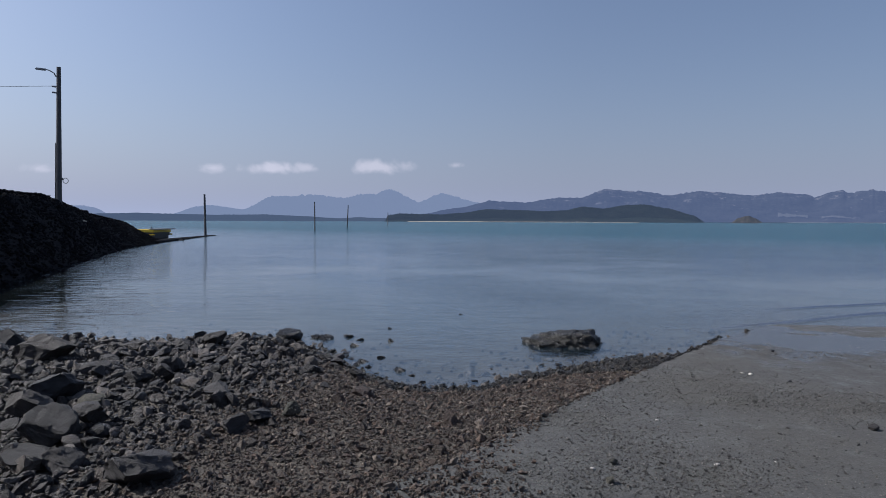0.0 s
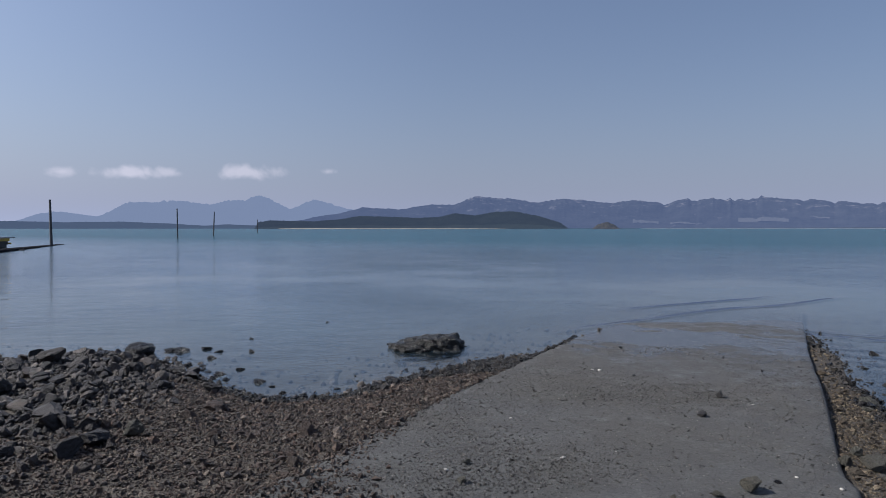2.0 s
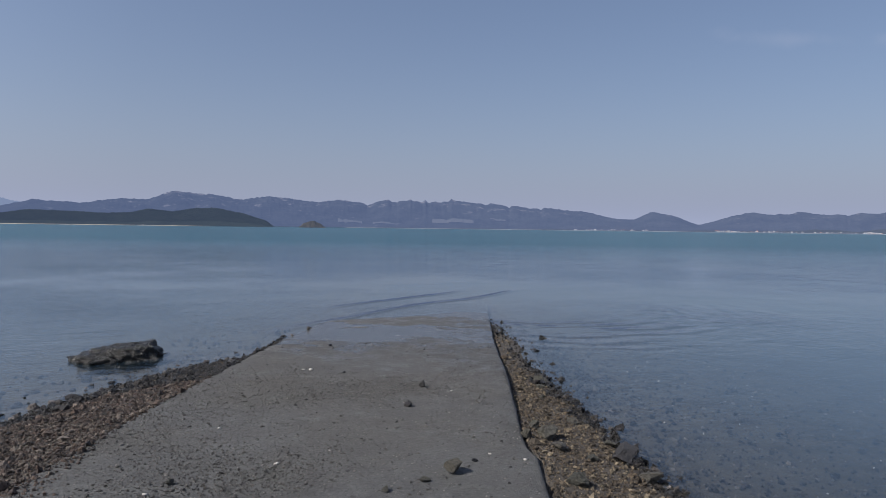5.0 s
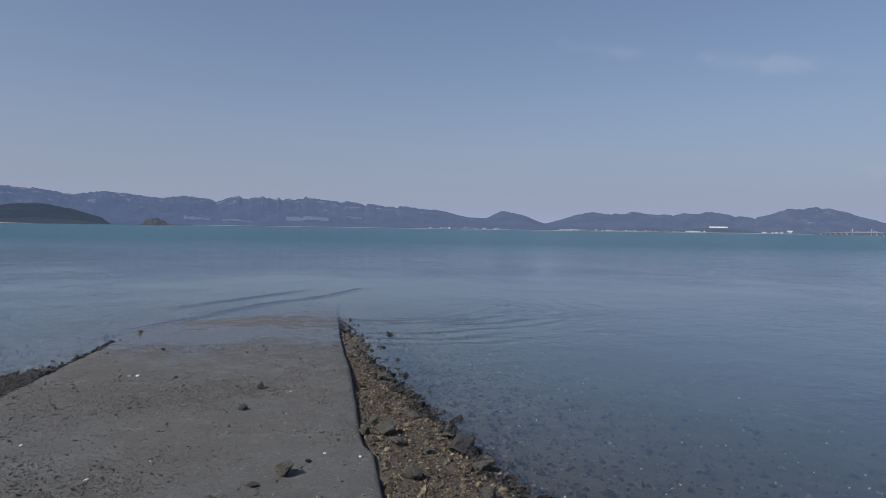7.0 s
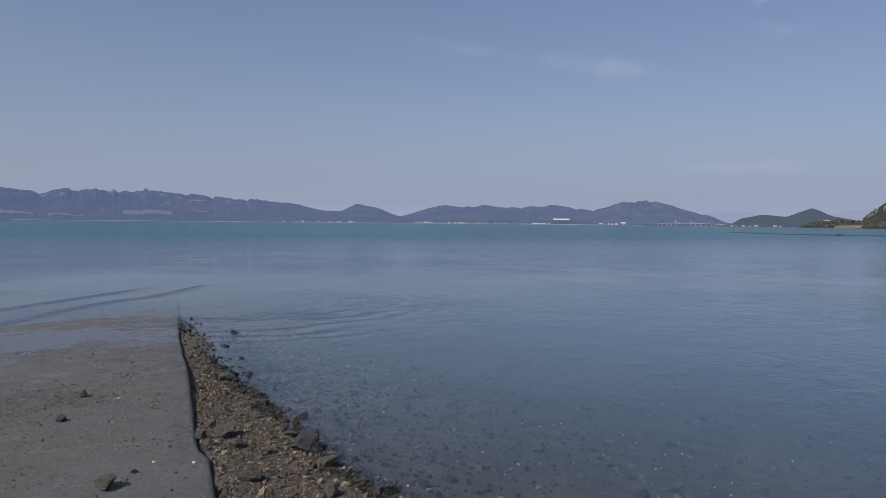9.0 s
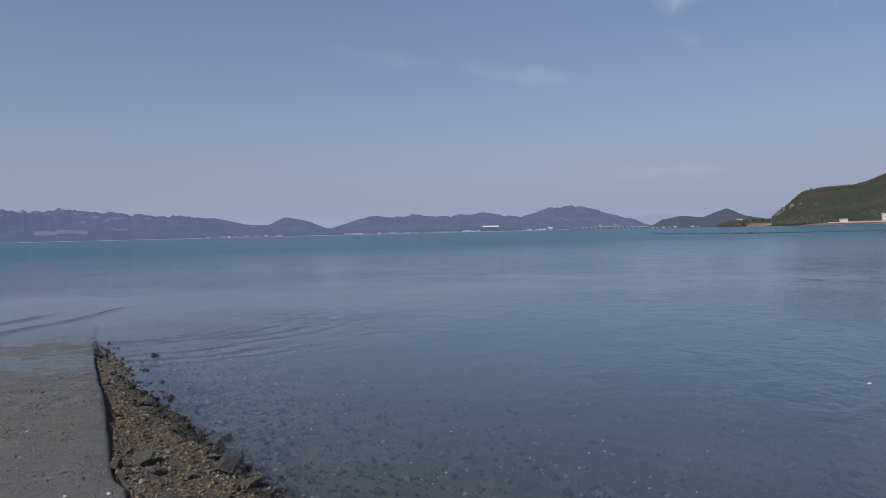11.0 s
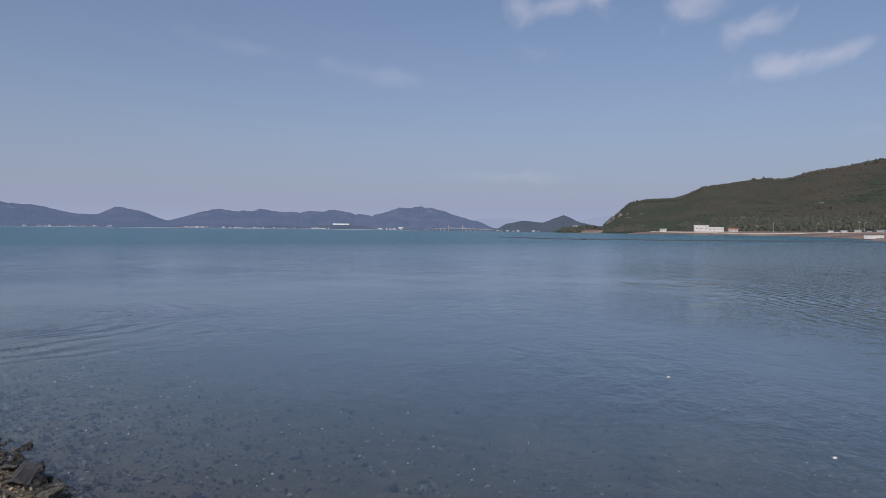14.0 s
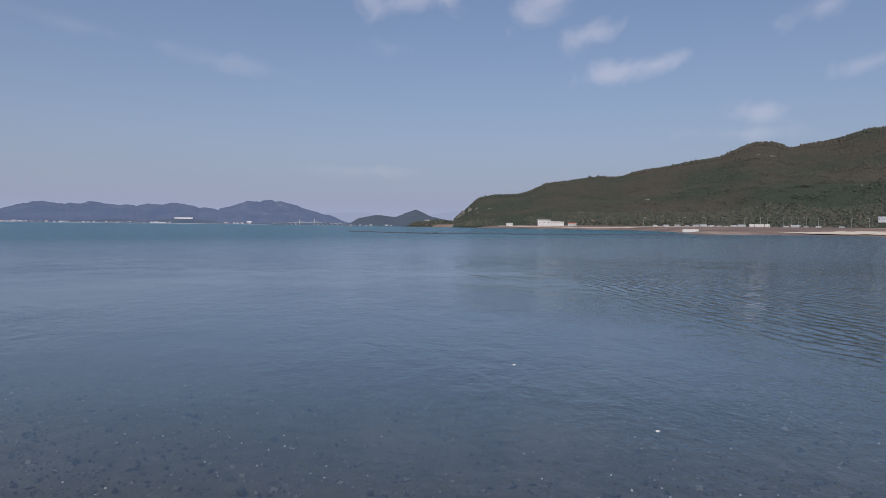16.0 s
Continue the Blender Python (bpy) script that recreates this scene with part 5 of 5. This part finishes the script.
for x, y, w in ((-3.54, 6.95, 0.5), (-2.03, 6.05, 0.46), (-3.79, 7.6, 0.3), (-4.6, 5.6, 0.45), (-1.9, 7.4, 0.28)):
    stone("flat_slab", SLABS[int(rng.integers(4))], x, y, w, "flat grey stone slab lying on the rocky beach", "stone", SHORE_GROUP, 0.1, 8)
for i in range(90):
    x, y = rng.uniform(-7.5, -0.9), rng.uniform(3.4, 10.0)
    if x > -1.6 and y < 6.2 or y > np.interp(x, SHORE_X, SHORE_Y) + 0.1:
        continue
    stone("beach_stone", STONES[int(rng.integers(12))], x, y, rng.uniform(0.1, 0.23), "dark angular stone on the rocky beach", "stone", SHORE_GROUP)
for x, y, w in ((0.06, 5.32, 0.2), (-0.03, 4.72, 0.12), (-0.62, 5.3, 0.13), (-0.45, 5.36, 0.11), (-0.91, 5.85, 0.16)):
    stone("gravel_stone", BROWNS[int(rng.integers(4))], x, y, w, "brown stone lying in the brown gravel", "stone", "stones in the gravel")
for x, y, w in ((-0.78, 6.6, 0.12), (1.02, 7.55, 0.12), (0.85, 7.25, 0.1)):
    stone("gravel_stone", STONES[int(rng.integers(12))], x, y, w, "dark stone lying in the brown gravel", "stone", "stones in the gravel")
WET = "small wet black stone standing in shallow water"
for x, y, w in ((-1.76, 10.2, 0.3), (-1.95, 10.3, 0.2), (-1.46, 10.4, 0.24), (-1.26, 9.6, 0.16), (-1.01, 8.52, 0.16), (-0.8, 8.8, 0.16), (-0.51, 8.0, 0.18), (-0.24, 7.44, 0.11), (-0.88, 11.18, 0.1),
                (-1.3, 8.69, 0.09), (-1.18, 8.7, 0.11), (-1.05, 8.35, 0.12), (-0.87, 8.0, 0.09), (-0.73, 7.65, 0.11), (-1.52, 9.2, 0.18), (-1.59, 9.0, 0.15), (-1.88, 9.15, 0.16),
                (-3.14, 10.5, 0.22), (-2.76, 10.0, 0.24), (-2.52, 9.95, 0.2), (-3.29, 10.4, 0.18), (-1.62, 8.8, 0.15), (-1.42, 8.42, 0.11), (-1.24, 10.1, 0.13), (-0.77, 10.0, 0.13), (-1.31, 9.1, 0.11),
                (0.37, 12.95, 0.2), (3.73, 9.56, 0.2), (3.9, 9.8, 0.16), (4.15, 10.2, 0.2), (4.3, 10.5, 0.14), (3.6, 9.45, 0.14)):
    stone("wet_stone", WETS[int(rng.integers(5))], x, y, w * 1.15, WET, "stone", "stones in the shallow water", 0.14, 12, None, max(float(ground_z(x, y)), -0.2 * w))
for i in range(40):
    x, y = rng.uniform(-2.8, 0.6), rng.uniform(7.3, 10.4)
    if not -0.9 < out_of_water(x, y) < -0.02:
        continue
    w = rng.uniform(0.05, 0.12)
    stone("wet_stone", WETS[int(rng.integers(5))], x, y, w, WET, "stone", "stones in the shallow water", 0.1, 12, None, max(float(ground_z(x, y)), -0.15 * w))
for az, d, w in ((-89.9, 151, 1.2), (-90.5, 152, 0.9), (-89.3, 152, 0.8)):
    c = bearing(az, d)
    stone("bar_rock", WETS[int(rng.integers(5))], c.x, c.y, w, "dark rock lying on the sand bar", "rock", "rocks on the sand bar", 0.3, 6, None, 0.0)
c = BANK_A + BANK_DIR * 25.75 + BANK_OUT * 1.4
stone("white_float", SHELL, c.x, c.y, 0.24, "stray white float among the bank rubble", "float", "", 0.1, 10, None, float(bank_z(25.75, 1.4)) + 0.12)
stone("round_boulder", ROUND, -2.3, 10.1, 0.46, "smooth round dark boulder at the water's edge", "stone", "", 0.1, 5, 90, -0.03)


def make_reef():
    """The low weed-covered rock that stands out of the water."""
    bm = bmesh.new()
    bmesh.ops.create_icosphere(bm, subdivisions=5, radius=1)
    for v in bm.verts:
        p = v.co.copy()
        k = 1 + 0.24 * noise.fractal(p * 1.6, 1.0, 2.0, 4) + 0.13 * noise.fractal(p * 5, 1.0, 2.0, 4) + 0.035 * noise.fractal(p * 15, 1.0, 2.0, 3)
        v.co = Vector((p.x * 0.58 * k, p.y * 0.44 * k, ((0.22 + 0.02 * p.x) if p.z > 0 else 0.1) * math.copysign(abs(p.z), p.z) * k))
    ob = mesh_object("weedy_rock", bm, M_WEED, None, True)
    ob.location = (1.83, 9.95, -0.04)
    return tagged(ob, "low weed-covered rock rising from shallow water", "rock")


M_WEED = stone_stuff("weedy_rock", [(0.016, 0.015, 0.012), (0.024, 0.021, 0.016)], wet=True, grain=9.0, island=False)
make_reef()
STRIP = "stones on the gravel strip"
stone("strip_stone", OLIVES[0], 3.92, 4.02, 0.24, "rounded olive-brown stone on the gravel strip", "stone", STRIP, 0.15, 8)
stone("flat_slab", SLABS[1], 4.28, 3.52, 0.34, "dark flat slab at the edge of the water", "stone", STRIP, 0.05, 5, 20)
for x, y, w in ((3.33, 3.12, 0.19), (3.6, 2.68, 0.17), (4.6, 4.38, 0.13), (4.42, 3.78, 0.12), (5.6, 5.84, 0.2), (5.35, 5.6, 0.16), (3.78, 3.72, 0.16), (3.9, 3.5, 0.14), (4.0, 4.25, 0.16), (3.72, 4.02, 0.15), (6.3, 6.0, 0.12), (4.05, 3.1, 0.18), (5.0, 5.2, 0.12)):
    stone("strip_stone", OLIVES[int(rng.integers(6))], x, y, w, "brown stone lying on the gravel strip", "stone", STRIP)
for x, y, w in ((6.22, -2.23, 0.05), (9.03, -1.28, 0.06)):
    stone("foam_scrap", SHELL, x, y, w, "pale scrap of foam floating on the water", "debris", "scraps on the water", 0.35, 4, None, 0.0)
RAMPG = "loose stones on the ramp"
stone("ramp_stone", OLIVES[1], 2.69, 3.58, 0.17, "grey-green angular stone lying on the ramp", "stone", RAMPG, 0.04, 10, 30)
for x, y, w in ((2.93, 3.68, 0.06), (2.14, 3.52, 0.08), (2.43, 3.54, 0.08), (3.35, 5.19, 0.09), (3.91, 5.8, 0.1), (1.01, 3.97, 0.08), (3.54, 6.83, 0.06), (4.22, 8.6, 0.07), (5.21, 7.73, 0.05), (5.16, 6.9, 0.05), (1.1, 4.3, 0.08)):
    stone("ramp_stone", WETS[int(rng.integers(5))] if w < 0.075 else OLIVES[int(rng.integers(6))] if w < 0.085 else STONES[int(rng.integers(12))], x, y, w, "small dark stone lying on the muddy ramp", "stone", RAMPG, 0.05, 12)
for x, y, w in ((3.29, 7.16, 0.07), (3.22, 7.2, 0.05), (1.78, 4.32, 0.045), (1.71, 5.33, 0.045), (3.25, 3.52, 0.045), (3.12, 3.75, 0.03), (4.05, 5.5, 0.03), (0.95, 4.2, 0.04), (1.45, 3.6, 0.04), (2.2, 4.4, 0.02)):
    stone("shell", SHELL, x, y, w, "small white broken shell on the ramp", "shell", "shells on the ramp", 0.1, 15)

# ---- pebbles, past counting ----
CHIP = [cut_shape(OCT_V, 2, (0.55, 0.85), 0.16) * 1.25 for _ in range(24)]
COBBLE = [cut_shape(ICO2_V, 6, (0.22, 0.66), 0.05) * 1.3 for _ in range(20)]
PEBBLE = [cut_shape(ICO_V, 4, (0.4, 0.8), 0.2) * 1.25 for _ in range(16)]


def spread(n, x0, x1, y0, y1, keep):
    x, y = rng.uniform(x0, x1, n), rng.uniform(y0, y1, n)
    k = keep(x, y)
    return x[k], y[k]


def lay(name, label, x, y, size, material, shapes, faces, lift=0.15, ramp=False, flat=(0.55, 1.0), category="gravel"):
    z = np.where(inside_ramp(x, y) > 0.0, ramp_z(x, y), ground_z(x, y))
    return tagged(scatter(name, shapes, faces, np.stack([x, y, z + size * lift], -1), size, material, flat, 26), label, category, kind="stuff")


def stony(x, y):
    """1 among the left cobbles, 0 on the brown gravel."""
    return np.clip((-0.95 + 0.35 * fbm(x, y, 0.8, 3, 8.0) - x - 0.12 * (8 - y)) / 1.1, 0, 1)


def off_ramp(x, y):
    return inside_ramp(x, y) < 0.04


x, y = spread(31000, -9, 0.2, 0.2, 10.6, lambda x, y: (rng.random(len(x)) < stony(x, y) * np.clip((y - 0.2) / 2.2, 0, 1)) & (out_of_water(x, y) > -0.35 - 0.4 * rng.random(len(x))) & off_ramp(x, y))
size = np.clip(rng.lognormal(-3.15, 0.55, len(x)), 0.02, 0.19)
large = size > 0.075
lay("cobbles", "dark grey angular cobbles covering the beach", x[large], y[large], size[large], M_COBBLE, COBBLE, ICO2_F, 0.28, flat=(0.45, 1.0), category="cobbles")
lay("small_cobbles", "small grey angular stones covering the beach", x[~large], y[~large], size[~large], M_COBBLE, PEBBLE, ICO_F, 0.28, flat=(0.45, 1.0), category="cobbles")
x, y = spread(31000, -9, 0.2, 0.2, 10.4, lambda x, y: (rng.random(len(x)) < stony(x, y) * np.clip((y - 0.2) / 2.2, 0, 1)) & (out_of_water(x, y) > -0.2) & off_ramp(x, y))
lay("grit", "small dark stones between the cobbles", x, y, rng.uniform(0.02, 0.05, len(x)), M_COBBLE, CHIP, OCT_F, 0.2)
x, y = spread(235000, -2.5, 5.2, 0.5, 11, lambda x, y: (rng.random(len(x)) > stony(x, y)) & (rng.random(len(x)) < np.clip((y - 0.5) / 2.0, 0, 1) * np.clip((x + 2.5) / 0.6, 0, 1)) & (out_of_water(x, y) > -0.15 + 0.2 * (x > 2.6)) & (rng.random(len(x)) < 1.1 - np.clip(off_left(x, y), 0, 9) / (0.06 + 0.9 * np.clip((5.6 - y) / 2.2, 0, 1) ** 1.5 * (0.8 + 0.6 * fbm(x, y, 1.6, 3, 2.0)))) & (x < 5))
size = np.clip(rng.lognormal(-4.25, 0.52, len(x)), 0.008, 0.09)
wet = out_of_water(x, y) < 0.22 + 0.9 * np.clip(x - 1.2, 0, 1.6) + 0.2 * fbm(x, y, 2.5, 3, 3.0) + 0.15 * (rng.random(len(x)) - 0.5)
lay("brown_gravel", "coarse brown gravel between rocks and ramp", x[~wet], y[~wet], size[~wet], M_GRAVEL, CHIP, OCT_F, 0.22)
lay("wet_shingle", "dark wet shingle along the waterline", x[wet], y[wet], size[wet] * 1.35, M_WETPEB, CHIP, OCT_F, 0.25)
x, y = spread(300000, 1.4, 9.5, -2.5, 10.5, lambda x, y: (rng.random(len(x)) < np.clip((y + 2.5) / 3.5, 0, 1) * np.clip((x - 1.4) / 1.2, 0, 1)) & (np.interp(y, STRIP_Y, STRIP_X) - x > -0.1 - (0.2 + 0.8 * np.clip(y - 4.6, 0, 1)) * rng.random(len(x)) ** 1.5) & (rng.random(len(x)) < np.clip(1.2 - (y - 4.9) * 0.4 + 0.5 * fbm(x, y, 1.8, 3, 7.0) * np.clip(y - 4.5, 0, 1), 0.2, 1)) & (inside_ramp(x, y) < -0.02) & (out_of_water(x, y) > 0) & (rng.random(len(x)) > 0.6 * np.clip((y - 5.2) / 1.5, 0, 1)))
wet = np.interp(y, STRIP_Y, STRIP_X) - x < 0.1 + 0.16 * fbm(x, y, 3.0, 2, 1.0) + 0.12 * (rng.random(len(x)) - 0.5) + 0.16 * np.clip(y - 5, 0, 2)
size = np.clip(rng.lognormal(-4.55, 0.58, len(x)), 0.007, 0.08) * (1 + 0.5 * np.clip((y - 4.8) / 2, 0, 1))
lay("strip_gravel", "ochre gravel strip between ramp and water", x[~wet], y[~wet], size[~wet], M_OCHRE, CHIP, OCT_F, 0.22)
lay("wet_gravel", "dark wet gravel along the edge of the water", x[wet], y[wet], size[wet] * 1.35, M_WETPEB, CHIP, OCT_F, 0.22)
x, y = spread(260000, 0.2, 8.5, 2.6, 9.6, lambda x, y: (inside_ramp(x, y) > 0.03) & (0.6 * x + 0.8 * y < 9.9) & (rng.random(len(x)) < np.clip(0.12 + 0.5 * np.exp(-np.clip(off_left(x, y), 0, 9) / 1.3) * np.clip((8 - y) / 3, 0, 1) + 0.85 * np.clip((5.6 - y + 0.8 * fbm(x, y, 0.7, 3, 4.0)) / 1.6, 0, 1) * np.clip((2.9 - x) / 1.4, 0, 1) * (0.6 + 0.8 * fbm(x, y, 2.2, 3, 5.0)) + 0.5 * np.clip(fbm(x, y, 0.9, 4, 6.0) * 2.2 - 0.25, 0, 1), 0, 0.9)))
lay("ramp_pebbles", "fine dark pebbles strewn over the muddy ramp", x, y, np.clip(rng.lognormal(-4.95, 0.5, len(x)), 0.004, 0.032), M_PEB, CHIP, OCT_F, 0.1, True, (0.45, 0.8))
x, y = spread(60000, 2.5, 14, -6, 9, lambda x, y: (x - np.interp(y, STRIP_Y, STRIP_X) > 0) & (rng.random(len(x)) < np.exp(-(x - np.interp(y, STRIP_Y, STRIP_X)) / 2.2)))
lay("seabed_pebbles", "pebbles and shells on the shallow seabed", x, y, np.clip(rng.lognormal(-3.8, 0.5, len(x)), 0.012, 0.1), M_COBBLE, CHIP, OCT_F, 0.2)
x, y = spread(5000, -8, 5, 7, 14, lambda x, y: (out_of_water(x, y) < 0) & (rng.random(len(x)) < np.exp(out_of_water(x, y) / 1.2)) & off_ramp(x, y))
lay("shallow_stones", "dark pebbles under the shallow water", x, y, np.clip(rng.lognormal(-3.0, 0.4, len(x)), 0.02, 0.14), M_COBBLE, PEBBLE, ICO_F, 0.15)
x, y = spread(450, 2.5, 12, -6, 9, lambda x, y: x - np.interp(y, STRIP_Y, STRIP_X) > 0.2)
lay("seabed_shells", "scattered white shell fragments under the water", x, y, rng.uniform(0.008, 0.024, len(x)), M_SHELL, PEBBLE, ICO_F, 0.2, category="shells")
